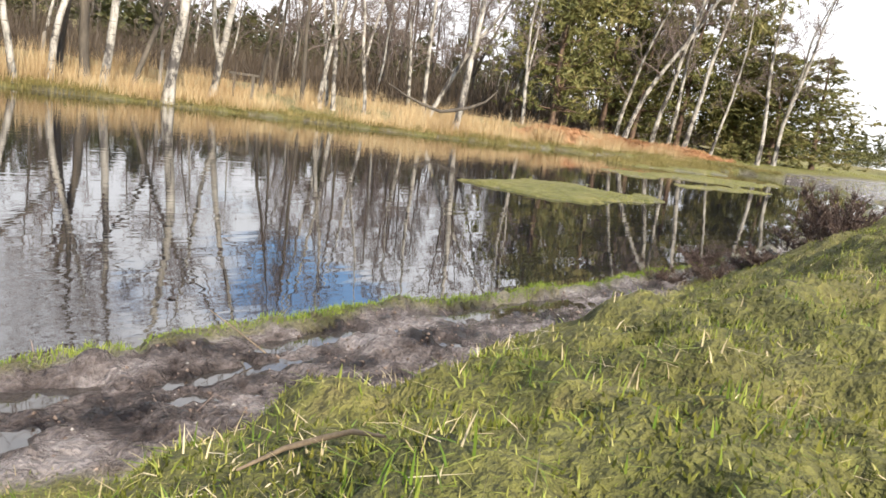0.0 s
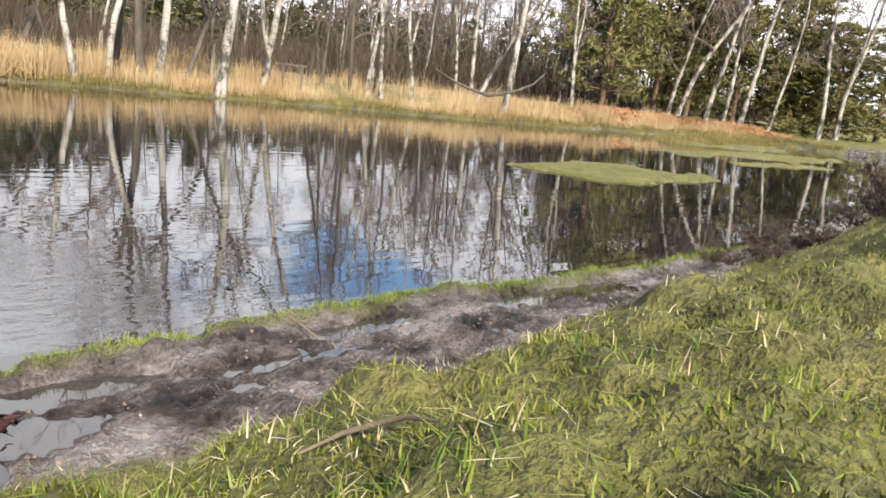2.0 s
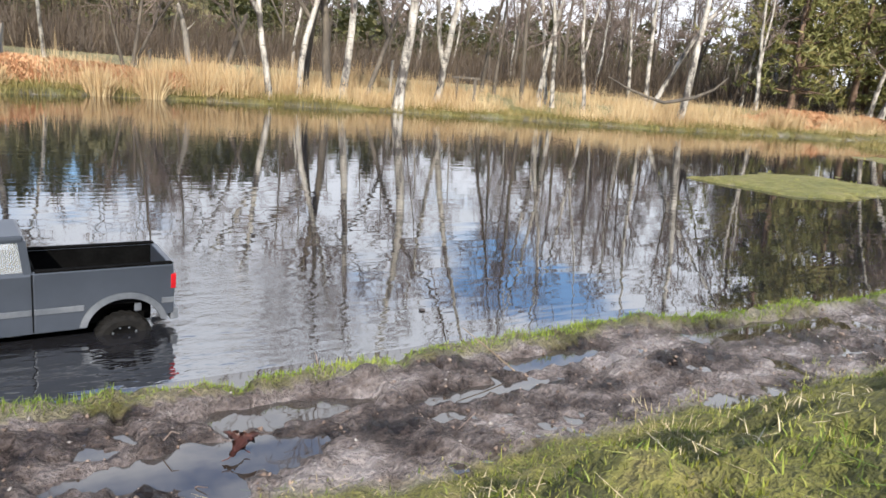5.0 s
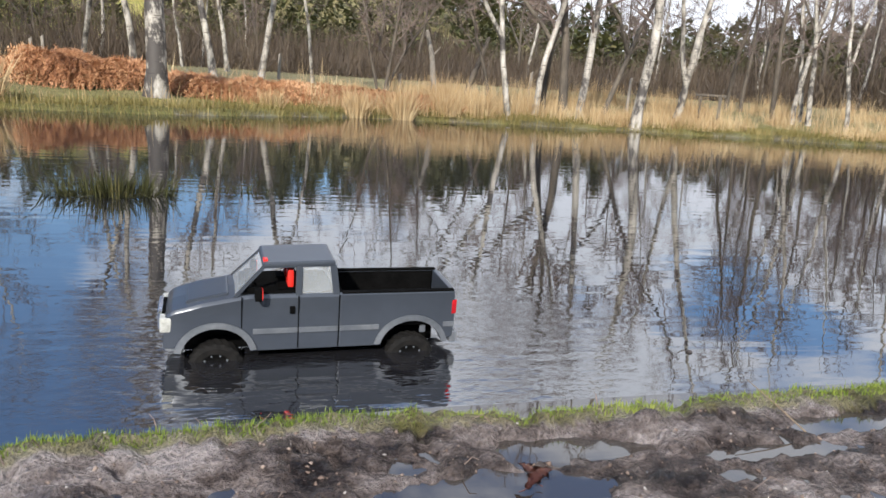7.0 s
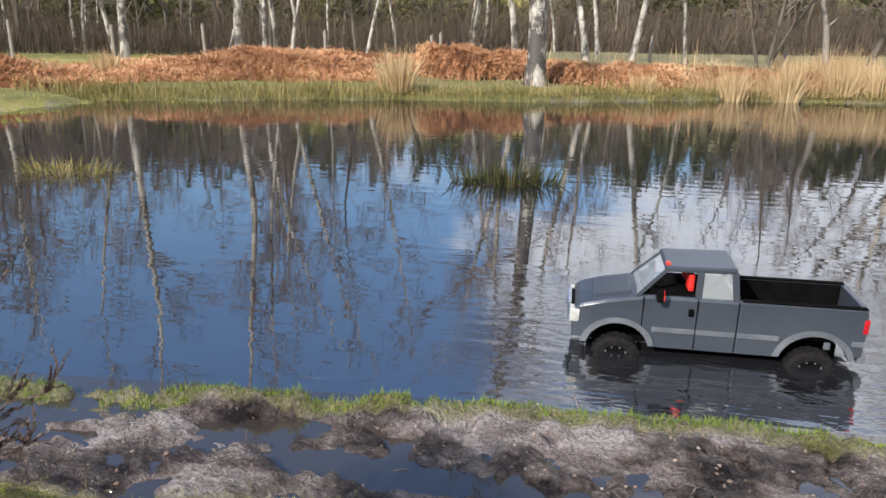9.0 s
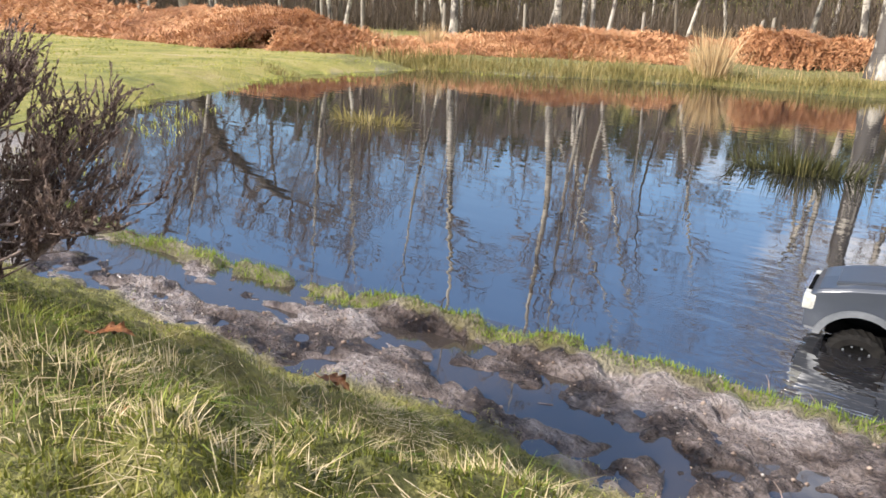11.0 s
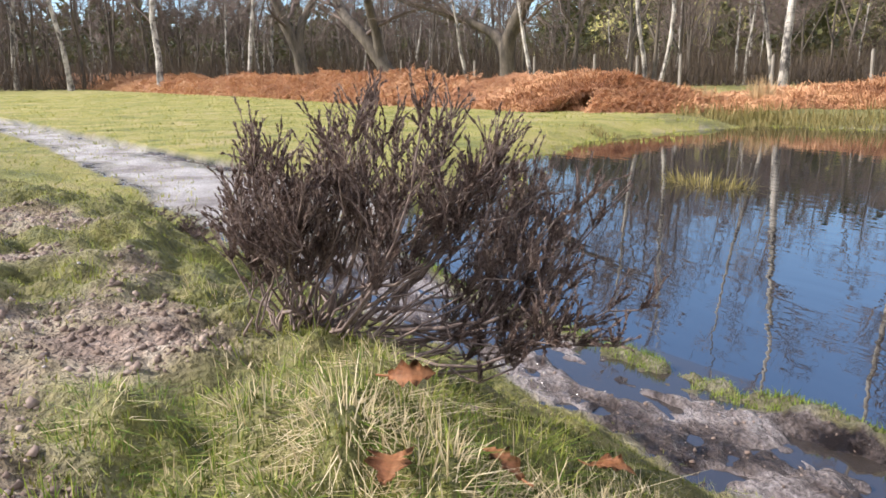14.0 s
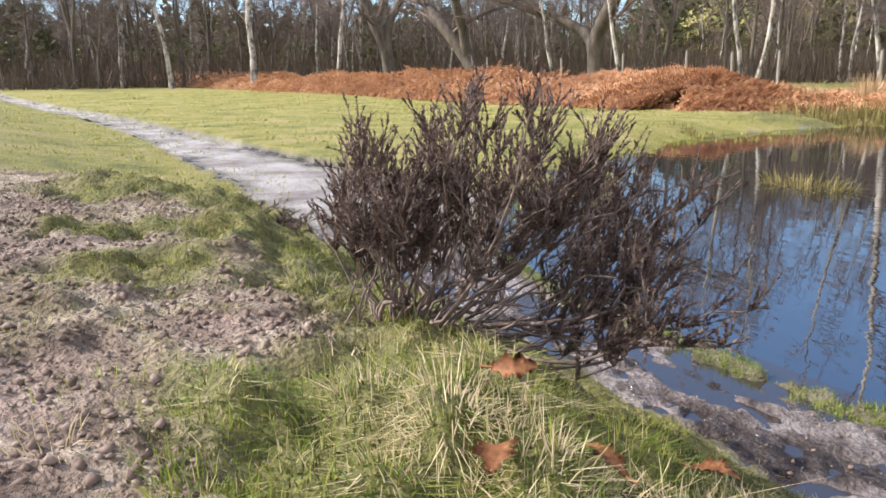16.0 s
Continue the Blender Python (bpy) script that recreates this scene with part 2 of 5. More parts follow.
M_HEATHER = blades("heather_leaf", [(0.0, (0.04, 0.026, 0.022)), (0.5, (0.105, 0.068, 0.055)), (1.0, (0.30, 0.23, 0.185))], scale=30)
M_STEM = plain("heather_stem", (0.09, 0.06, 0.05), (0.26, 0.19, 0.155), 60, 0.7)
M_LEAF = plain("dead_oak_leaf", (0.27, 0.10, 0.04), (0.48, 0.22, 0.09), 60, 0.65, bump=0.001)
M_LEAF_DARK = plain("wet_dead_leaf", (0.06, 0.02, 0.016), (0.13, 0.05, 0.035), 60, 0.35, bump=0.001)
M_CLOD = plain("peat", (0.012, 0.009, 0.008), (0.05, 0.038, 0.033), 40, 0.6, bump=0.006)
M_STONE = plain("flint", (0.20, 0.18, 0.165), (0.42, 0.39, 0.37), 90, 0.5)
M_PAINT = plain("grey_truck_paint", (0.038, 0.045, 0.058), (0.055, 0.063, 0.078), 4, 0.28, metal=0.3, spec=0.6, grain=0.08)
M_SILVER = plain("silver_trim_paint", (0.10, 0.11, 0.125), (0.16, 0.17, 0.185), 18, 0.42, metal=0.4, grain=0.15)
M_CHROME = plain("chrome", (0.55, 0.55, 0.57), (0.75, 0.75, 0.77), 30, 0.2, metal=1.0)
M_BLACK = plain("black_plastic", (0.002, 0.002, 0.002), (0.005, 0.005, 0.005), 30, 0.9, spec=0.03)
M_RUBBER = plain("tyre_rubber", (0.004, 0.004, 0.004), (0.012, 0.011, 0.010), 60, 0.8, bump=0.001, spec=0.15)
M_RED = plain("red_plastic", (0.55, 0.015, 0.01), (0.75, 0.03, 0.02), 25, 0.4)
M_TAIL = plain("red_lamp_lens", (0.26, 0.004, 0.008), (0.40, 0.01, 0.014), 40, 0.2)
M_LAMP = plain("clear_lamp_lens", (0.30, 0.30, 0.27), (0.5, 0.5, 0.46), 90, 0.15)
M_GLASS = glass("window_glass", (0.55, 0.58, 0.60), 0.35)
M_SCREEN = glass("windscreen_glass", (0.36, 0.39, 0.43), 0.5)


# ---- tools ----
rng = np.random.default_rng(7)
TABLE = rng.random((256, 256))


def vnoise(x, y, f):
    """Smooth noise between 0 and 1 over the plan."""
    x, y = np.asarray(x, float) * f, np.asarray(y, float) * f
    c, s = math.cos(f * 1.7), math.sin(f * 1.7)
    x, y = c * x - s * y + 53.7, s * x + c * y + 91.3
    i, j = np.floor(x).astype(int), np.floor(y).astype(int)
    u, v = x - i, y - j
    u, v = u * u * (3 - 2 * u), v * v * (3 - 2 * v)
    a, b = TABLE[i % 256, j % 256], TABLE[(i + 1) % 256, j % 256]
    c, d = TABLE[i % 256, (j + 1) % 256], TABLE[(i + 1) % 256, (j + 1) % 256]
    return (a * (1 - u) + b * u) * (1 - v) + (c * (1 - u) + d * u) * v


def fbm(x, y, f, octaves=4):
    return sum(vnoise(x, y, f * 2 ** k) * 0.5 ** k for k in range(octaves)) / (2 - 0.5 ** (octaves - 1))


def smooth(x):
    x = np.clip(x, 0, 1)
    return x * x * (3 - 2 * x)


def mesh_of(name, verts, faces, material, shade=False):
    me = bpy.data.meshes.new(name)
    if isinstance(verts, np.ndarray):
        verts = verts.reshape(-1, 3)
    faces = np.asarray(faces)
    me.vertices.add(len(verts))
    me.vertices.foreach_set("co", np.asarray(verts, np.float32).ravel())
    n = faces.shape[1]
    me.loops.add(faces.size)
    me.loops.foreach_set("vertex_index", faces.astype(np.int32).ravel())
    me.polygons.add(len(faces))
    me.polygons.foreach_set("loop_start", np.arange(0, faces.size, n, dtype=np.int32))
    me.update(calc_edges=True)
    me.validate()
    if shade:
        me.polygons.foreach_set("use_smooth", np.ones(len(me.polygons), bool))
    me.materials.append(material)
    return me


def part(name, bm, material, parent, label=""):
    """Links a bmesh, or a mesh, as one object under a thing or a part."""
    if isinstance(bm, bmesh.types.BMesh):
        me = bpy.data.meshes.new(name)
        bm.normal_update()
        bm.to_mesh(me)
        bm.free()
        me.materials.append(material)
    else:
        me = bm
    ob = new(name, me)
    ob.parent = parent
    return tagged(ob, label)


# ---- the lie of the land ----
POND = np.array([(-2.6, 1.25), (-1.9, 0.90), (-1.32, 0.83), (-0.66, 0.92), (-0.25, 0.975), (0.3, 1.03), (1.2, 1.055), (2.6, 1.02), (4.5, 1.2), (8, 1.6), (14, 2.6),
                 (20, 5.2), (21.5, 8.4), (16.5, 9.2), (12, 9.1), (8.8, 9.1), (7, 9.8), (3.5, 10.0), (1, 9.6), (-0.9, 8.3), (-2.5, 8.0), (-4.0, 7.0),
                 (-5.3, 6.5), (-5.0, 5.4), (-4.6, 3.6), (-3.7, 2.4), (-3.1, 1.7)])
MUD_X, MUD_Y = (-60, -23, -12, -7, -3.8, -2.1, -0.9, -0.3, 0.5, 1.0, 1.7, 2.25, 4, 9, 20, 60), (-12, -3.7, -0.9, -0.05, 0.33, 0.47, 0.61, 0.68, 0.71, 0.69, 0.71, 0.86, 1.05, 1.4, 2.2, 3.0)
PATH_X, PATH_Y = (-60, -23, -11.6, -7.2, -4.4, -3.3, -2.6, -1.9), (-11, -3.2, -0.42, 0.34, 0.85, 1.06, 1.25, 0.98)


ISLETS = [(5.0, 3.0, 1.0, 0.62), (11.5, 4.6, 2.2, 0.5), (14.5, 6.6, 2.5, 0.7), (9.2, 3.6, 0.9, 0.25), (18, 7.6, 2.5, 0.5)]
PUDDLES = [(0.53, 0.91, 0.11, 0.035), (0.37, 0.81, 0.13, 0.04), (-0.86, 0.80, 0.16, 0.04), (-0.52, 0.82, 0.08, 0.03), (-0.30, 0.77, 0.16, 0.035), (-0.86, 0.72, 0.10, 0.03),
           (-0.70, 0.84, 0.10, 0.025), (-0.46, 0.85, 0.07, 0.03), (1.0, 0.93, 0.12, 0.03), (1.55, 0.92, 0.22, 0.04), (0.8, 0.86, 0.12, 0.02), (-1.2, 0.74, 0.25, 0.06), (2.0, 1.0, 0.2, 0.04)]
HEAPS = [(0.60, 0.93, 0.08, 0.025, 0.022), (1.11, 0.83, 0.08, 0.035, 0.022), (-0.60, 0.84, 0.04, 0.015, 0.02), (-0.5, 0.87, 0.05, 0.012, 0.018), (0.05, 0.9, 0.12, 0.03, 0.012), (0.78, 0.95, 0.06, 0.03, 0.016)]


def pond_distance(x, y):
    """Metres to the pond's edge, negative in the water."""
    best, inside = np.full(x.shape, 1e9), np.zeros(x.shape, bool)
    for (ax, ay), (bx, by) in zip(POND, np.roll(POND, -1, 0)):
        ex, ey = bx - ax, by - ay
        k = np.clip(((x - ax) * ex + (y - ay) * ey) / (ex * ex + ey * ey), 0, 1)
        best = np.minimum(best, np.hypot(x - ax - k * ex, y - ay - k * ey))
        cross = (ay > y) != (by > y)
        inside ^= cross & (x < ex * (y - ay) / (ey if ey else 1e-9) + ax)
    d = np.where(inside, -best, best)
    edge = d.copy()
    for px, py, rx, ry in ISLETS:                       # low grassy islets
        d = np.maximum(d, (1 - np.hypot((x - px) / rx, (y - py) / ry) + 1.5 * (fbm(x, y, 2.6, 4) - 0.5)) * min(rx, ry))
    return d, edge < -0.02


def land(x, y):
    """Height of the ground, and how muddy, how much lawn and how sandy it is."""
    x, y = np.asarray(x, float), np.asarray(y, float)
    d, islet = pond_distance(x, y)
    d = d + 0.05 * (vnoise(x, y, 5) - 0.5) + np.clip(np.abs(x) - 4, 0, 6) * 0.1 * (vnoise(x, y, 0.8) - 0.5) + 0.55 * smooth((-2.2 - x) / 1.2) * (fbm(x, y, 1.4, 3) - 0.5)
    r = np.hypot(x, y)
    yin = np.interp(x, MUD_X, MUD_Y) + 0.05 * (vnoise(x, y, 6) - 0.5)
    s = yin - y
    west = smooth((-1.2 - x) / 2.5)
    wide = 0.62 + 1.5 * west
    bank = (0.29 - 0.10 * west) * smooth(s / (wide - 0.04)) + 0.08 * smooth((s - 0.3) / 1.8) + 0.003 * np.exp(-(((x + 0.385) / 0.10) ** 2 + ((y - 0.065) / 0.10) ** 2) ** 2)
    bare = smooth((0.62 - (y + 0.02 + 0.16 * np.clip(-0.5 - x, -0.3, 1)) * 5.5 - np.clip(x + 0.36, 0, 2) * 9 + 2.2 * (fbm(x, y, 7, 3) - 0.5)))
    sod = np.exp(-(((x + 0.385) / 0.105) ** 2 + ((y - 0.065) / 0.105) ** 2) ** 2)      # a green hummock by the bush
    bare = np.maximum(bare, np.exp(-(((x + 0.58) / 0.15) ** 2 + ((y - 0.01 - 0.25 * (x + 0.58)) / 0.075) ** 2) ** 2) * smooth(fbm(x, y, 9, 3) * 3 - 0.6))
    bare = bare * (1 - sod)
    lumps = (1 - 0.7 * bare) * (0.042 * (fbm(x, y, 6, 3) - 0.5) + 0.030 * (vnoise(x, y, 26) - 0.5) + 0.014 * (vnoise(x, y, 55) - 0.5)) * smooth(s / 0.12)
    rough = fbm(x, y, 8, 4)
    clod = np.clip(fbm(x + 40, y, 16, 3) - 0.56, 0, 1)
    crease = 1 - 2 * np.abs(2 * vnoise(x, y, 17) - 1)
    mud = 0.034 + 0.014 * (rough - 0.5) + 0.03 * clod + 0.004 * crease + 0.009 * (vnoise(x, y, 34) - 0.5) + 0.013 * (vnoise(x, y, 75) - 0.5) - 0.014 * smooth((vnoise(x + 70, y, 24) - 0.74) * 7)
    for px, py, rx, ry in PUDDLES:
        mud = mud - 0.024 * np.exp(-(((x - px) / rx) ** 2 + ((y - py) / ry) ** 2) ** 2)
    for px, py, rx, ry, h in HEAPS:
        mud = mud + h * np.exp(-((x - px) / rx) ** 2 - ((y - py) / ry) ** 2) * (0.5 + vnoise(x, y, 28))
    ridge = 0.016 * np.exp(-((d - 0.05) / 0.045) ** 2) + 0.006 * smooth(1 - np.abs(d - 0.1) / 0.1) * (x < 0.3)
    near = np.where(s > 0, mud * (1 - smooth(s / 0.06)) + 0.036 * smooth(s / 0.06) + bank + lumps, mud + ridge)
    south = (y < np.interp(x, (*PATH_X, -1.2, 22, 60), (*PATH_Y, 1.6, 6.5, 3.0))) & (d > 0) & ~islet
    north_path = np.interp(x, PATH_X, PATH_Y)
    field_w = 0.035 + 0.05 * smooth(np.maximum(d, y - north_path) / 1.2) + 0.018 * (fbm(x, y, 2.0, 3) - 0.45)
    far = 0.07 * smooth(d / 0.12) + 0.30 * smooth((d - 0.2) / 3.5) + 0.06 * (fbm(x, y, 1.5, 3) - 0.5)
    far_side = smooth((y - 5.2 + np.clip(-x - 5, 0, 60) * 0.05) / 0.9) * smooth((x + 7.5) / 2.5)
    east = smooth((x - 11) / 4) * smooth((13 - y) / 4)
    other = field_w * (1 - far_side) + far * far_side
    other = other * (1 - east) + (0.05 + 0.10 * smooth(d / 6) + 0.05 * (fbm(x, y, 1.1, 3) - 0.5)) * east
    in_path = south & (x < -1.7) & (s < 0)
    z = np.where(south, near, other)
    z = np.where(in_path, 0.036 + 0.012 * (fbm(x, y, 1.6, 3) - 0.5) + 0.10 * (mud - 0.034), z)
    z = np.where(islet & (d > 0), 0.012 + 0.022 * smooth(d / 0.5) + 0.012 * (vnoise(x, y, 4) - 0.5), z)
    z = z * smooth(d / np.where(south, 0.05, 0.05 + 0.35 * smooth((-2.5 - x) / 1.5))) + (-0.30 * smooth(-d / 0.9) - 0.02) * (d < 0)
    bear = np.degrees(np.arctan2(x, y))
    hill = (2.0 + 6.0 * smooth((bear + 56) / 10) * smooth((27 - bear) / 18)) * (0.85 + 0.3 * vnoise(x, y, 0.02)) * smooth((60 - bear) / 15)
    z = z + 0.012 * np.clip(r - 14, 0, 60) * (d > 0) + hill * smooth((r - 45) / 40)
    m = np.where(s > 0, smooth(1 - s / 0.035), 1.0) * south * np.where(south, smooth(1.2 - (np.abs(d - 0.05) < 0.035) * 0.7), 1)
    m = np.where((d < 0.012) & (d > -2) & (x > -2.5) & (x < 5) & (y < 2), 1.0, m) * ~(islet & (d > 0.0))
    m = np.where(d < -0.05, 1.0, m)
    lawn = np.where(islet, 0.4, 0) + (~islet) * np.where(south, 0.25 + 0.5 * smooth((-2.0 - x) / 2), np.where(far_side > 0.5, 0.3, 1.0))
    sand = np.where(south & (s > 0.2), bare * smooth((x + 2.4) / 1.2), 0.0)
    # mask of the path whose colour carries the painted sky sheen
    pale = in_path * smooth((-1.7 - x) / 1.0) * smooth((np.minimum(north_path - y, -s) + 0.5 * (fbm(x, y, 2.6, 4) - 0.42)) / 0.16)
    m = m * (1 - 0.9 * pale)
    sand = np.where(far_side > 0.5, 0.25 * smooth((d - 0.8) / 1.5) * (1 - east), sand)
    return z, m, lawn, sand, d, s, pale


def build_ground():
    az = np.radians(np.r_[np.arange(-112, 100, 0.36), np.arange(100, 248, 4.0)])
    rr = np.r_[np.geomspace(0.06, 0.5, 90), np.geomspace(0.505, 1.6, 200), np.geomspace(1.62, 6, 90), np.geomspace(6.3, 900, 105)]
    a, r = np.meshgrid(az, rr)
    x, y = r * np.sin(a), r * np.cos(a) - 0.05
    z, m, lawn, sand, d, s, pale = land(x, y)
    n, k = len(az), len(rr)
    verts = np.stack([x, y, z], -1).reshape(-1, 3)
    i = np.arange(k - 1)[:, None] * n + np.arange(n)[None]
    j = np.arange(k - 1)[:, None] * n + (np.arange(n)[None] + 1) % n
    faces = np.stack([i, j, j + n, i + n], -1).reshape(-1, 4)[:, ::-1]
    me = mesh_of("ground", verts, faces, M_EARTH, True)
    col = me.color_attributes.new("cover", "FLOAT_COLOR", "POINT")
    col.data.foreach_set("color", np.stack([m, lawn, sand, 1.0 - pale], -1).astype(np.float32).ravel())
    return tagged(new("ground", me), "muddy bank, mossy turf and grazed heath ground", "ground", kind="structure")


def sheet(name, x0, x1, y0, y1, z, material, label, category):
    bm = bmesh.new()
    bmesh.ops.create_grid(bm, x_segments=8, y_segments=8, size=0.5)
    for v in bm.verts:
        v.co = (x0 + (v.co.x + 0.5) * (x1 - x0), y0 + (v.co.y + 0.5) * (y1 - y0), z)
    return tagged(part(name, bm, material, None), label, category, kind="structure")


build_ground()
sheet("water", -5.8, 23, 0.7, 10.6, 0.0, M_WATER, "still dark pond water mirroring trees and sky", "water")


def ribbon(name, xs, low, high, z, material, label, category):
    """A level sheet between two edges of the plan."""
    bm = bmesh.new()
    rows = [[bm.verts.new((x, a + (b - a) * k / 3, z)) for k in range(4)] for x, a, b in zip(xs, low, high)]
    for p, q in zip(rows, rows[1:]):
        for k in range(3):
            bm.faces.new((p[k], q[k], q[k + 1], p[k + 1]))
    bmesh.ops.recalc_face_normals(bm, faces=bm.faces)
    return tagged(part(name, bm, material, None), label, category, kind="structure")


EDGE_X, EDGE_Y = POND[1:8, 0], POND[1:8, 1]
xs = np.linspace(-1.55, 2.6, 60)
ribbon("puddle_water", xs, np.interp(xs, MUD_X, MUD_Y) - 0.03, np.interp(xs, EDGE_X, EDGE_Y) + 0.02, 0.0305, M_PUDDLE, "shallow muddy puddles in the churned track", "puddle")
xs = np.linspace(-23, -1.6, 80)
ribbon("path_water", xs, np.interp(xs, MUD_X, MUD_Y) - 0.05, np.minimum(np.interp(xs, PATH_X, PATH_Y) + 0.02, np.interp(xs, (-9, -2.6, -1.9, -1.55), (9, 1.25, 0.88, 0.84))), 0.0310, M_PUDDLE, "thin water lying on the muddy path", "puddle")


# ---- stalks, blades and fronds ----
def blade_mesh(name, x, y, z, length, width, lean, material, bend=0.5, seed=1):
    """Tapering bent blades, four triangles each, every blade an island of its own."""
    g = np.random.default_rng(seed)
    n = len(x)
    a, f = g.uniform(0, 2 * np.pi, n), g.uniform(0, 2 * np.pi, n)
    tilt = np.abs(g.normal(0, 1, n)) * lean
    dx, dy = np.cos(a), np.sin(a)
    wx, wy = np.cos(f) * width / 2, np.sin(f) * width / 2
    rows = []
    for k, w in ((0.0, 1.0), (0.5, 0.85), (1.0, 0.12)):
        out = length * (k * np.sin(tilt) + bend * tilt * k * k * 0.6)
        up = length * k * np.cos(np.minimum(tilt * (1 + bend * k), 1.5))
        cx, cy, cz = x + dx * out, y + dy * out, z + up
        rows += [np.stack([cx - wx * w, cy - wy * w, cz], -1), np.stack([cx + wx * w, cy + wy * w, cz], -1)]
    verts = np.stack(rows, 1).reshape(-1, 3)
    b = np.arange(n)[:, None] * 6
    faces = np.concatenate([b + np.array([[0, 1, 3, 2]]), b + np.array([[2, 3, 5, 4]])])
    return mesh_of(name, verts, faces, material)


def stuff(name, me, label, category):
    return tagged(new(name, me), label, category, kind="stuff")


def scatter(n, x0, x1, y0, y1, keep, seed):
    g = np.random.default_rng(seed)
    x, y = g.uniform(x0, x1, n), g.uniform(y0, y1, n)
    z, m, lawn, sand, d, s, pale = land(x, y)
    k = keep(x, y, z, m, lawn, sand, d, s, g)
    return x[k], y[k], z[k], g


# ---- trees ----
class Twigs:
    """Gathers tapering tubes into one mesh."""
    def __init__(self, sides=5):
        self.v, self.f, self.n = [], [], 0

    def tube(self, pts, radii, sides):
        pts = np.asarray(pts, float)
        k = len(pts)
        t = np.gradient(pts, axis=0)
        t /= np.linalg.norm(t, axis=1)[:, None] + 1e-9
        ref = np.array([0.31, 0.87, 0.38]) if abs(t[0, 2]) > 0.7 else np.array([0.05, 0.1, 1.0])
        u = np.cross(t, ref)
        u /= np.linalg.norm(u, axis=1)[:, None] + 1e-9
        w = np.cross(t, u)
        a = np.arange(sides) * 2 * np.pi / sides
        ring = pts[:, None] + np.asarray(radii)[:, None, None] * (np.cos(a)[None, :, None] * u[:, None] + np.sin(a)[None, :, None] * w[:, None])
        i = self.n + np.arange(k - 1)[:, None] * sides + np.arange(sides)[None]
        j = self.n + np.arange(k - 1)[:, None] * sides + (np.arange(sides)[None] + 1) % sides
        self.f.append(np.stack([i, j, j + sides, i + sides], -1).reshape(-1, 4))
        self.v.append(ring.reshape(-1, 3))
        self.n += k * sides

    def mesh(self, name, material):
        return mesh_of(name, np.concatenate(self.v), np.concatenate(self.f), material, True)


def wander(g, start, way, length, steps, bend, rise=0.0):
    p, way = np.array(start, float), np.array(way, float)
    out = [p.copy()]
    for _ in range(steps):
        way = way + g.normal(0, bend, 3) + np.array([0, 0, rise])
        way /= np.linalg.norm(way)
        p = p + way * length / steps
        out.append(p.copy())
    return np.array(out)


def limbs(g, tw, spine, radii, count, start, reach, up, twigs, droop, fine=0.003):
    """Limbs, branches and fine twigs along a spine."""
    k = len(spine) - 1
    top = spine[-1][2] - spine[0][2]
    for n in range(count):
        s = start + (1 - start) * (n + g.random()) / count
        i = min(int(s * k), k - 1)
        p, r = spine[i] + (spine[i + 1] - spine[i]) * (s * k - i), radii[i]
        a = g.uniform(0, 2 * np.pi)
        way = np.array([np.cos(a), np.sin(a), up * g.uniform(0.5, 1.5)])
        ln = reach * (1.1 - 0.65 * (s - start) / (1 - start)) * g.uniform(0.55, 1.15)
        limb = wander(g, p, way / np.linalg.norm(way), ln, 6, 0.16, 0.05)
        lr = max(r * 0.38, 0.006) * np.linspace(1, 0.25, 7)
        tw.tube(limb, lr, 4)
        for m in range(int(twigs * ln) + 2):
            q = g.uniform(0.2, 1)
            j = min(int(q * 6), 5)
            b = limb[j] + (limb[j + 1] - limb[j]) * (q * 6 - j)
            w2 = (limb[j + 1] - limb[j]) / np.linalg.norm(limb[j + 1] - limb[j]) + g.normal(0, 0.6, 3)
            br = wander(g, b, w2 / np.linalg.norm(w2), ln * g.uniform(0.25, 0.5), 4, 0.2, droop)
            tw.tube(br, np.linspace(max(lr[j] * 0.45, fine * 1.3), fine * 0.8, 5), 3)
            for h in range(5):
                c = br[g.integers(1, 5)]
                w3 = (br[-1] - br[0]) / (np.linalg.norm(br[-1] - br[0]) + 1e-6) + g.normal(0, 0.7, 3)
                tip = wander(g, c, w3 / np.linalg.norm(w3), ln * g.uniform(0.12, 0.28), 2, 0.2, droop)
                tw.tube(tip, (fine * 0.9, fine * 0.7, fine * 0.4), 3)


def bare_tree(name, seed, height, radius, lean=(0.0, 0.0), count=15, start=0.3, reach=1.6, up=0.9, twigs=7, wobble=0.04, droop=-0.05, bark=None, fork=False, fine=0.004):
    g = np.random.default_rng(seed)
    root = new(name)
    steps = 14
    way = np.array([lean[0], lean[1], 1.0])
    spine = wander(g, (0, 0, -0.1), way / np.linalg.norm(way), height, steps, wobble, 0.015)
    radii = radius * (np.linspace(1, 0.0, steps + 1) ** 0.8 * 0.93 + 0.07)
    radii[0] *= 1.35
    trunk, crown = Twigs(), Twigs()
    trunk.tube(spine, radii, 9)
    if fork:
        i = int(steps * g.uniform(0.15, 0.3))
        w = np.array([g.normal(0, 0.35), g.normal(0, 0.2), 1.0])
        side = wander(g, spine[i], w / np.linalg.norm(w), height * 0.7, steps, wobble, 0.01)
        trunk.tube(side, radii * 0.7, 7)
        limbs(g, crown, side, radii * 0.7, count // 2, 0.3, reach * 0.8, up, twigs, droop, fine)
    limbs(g, crown, spine, radii, count, start, reach, up, twigs, droop, fine)
    part("trunk", trunk.mesh("trunk", bark or M_BARK), None, root)
    part("crown", crown.mesh("crown", M_TWIG), None, root, "bare brown winter twigs")
    return root


def leaning(x, y, slope):
    a = math.atan2(x, y)
    return slope * math.cos(a), -slope * math.sin(a)


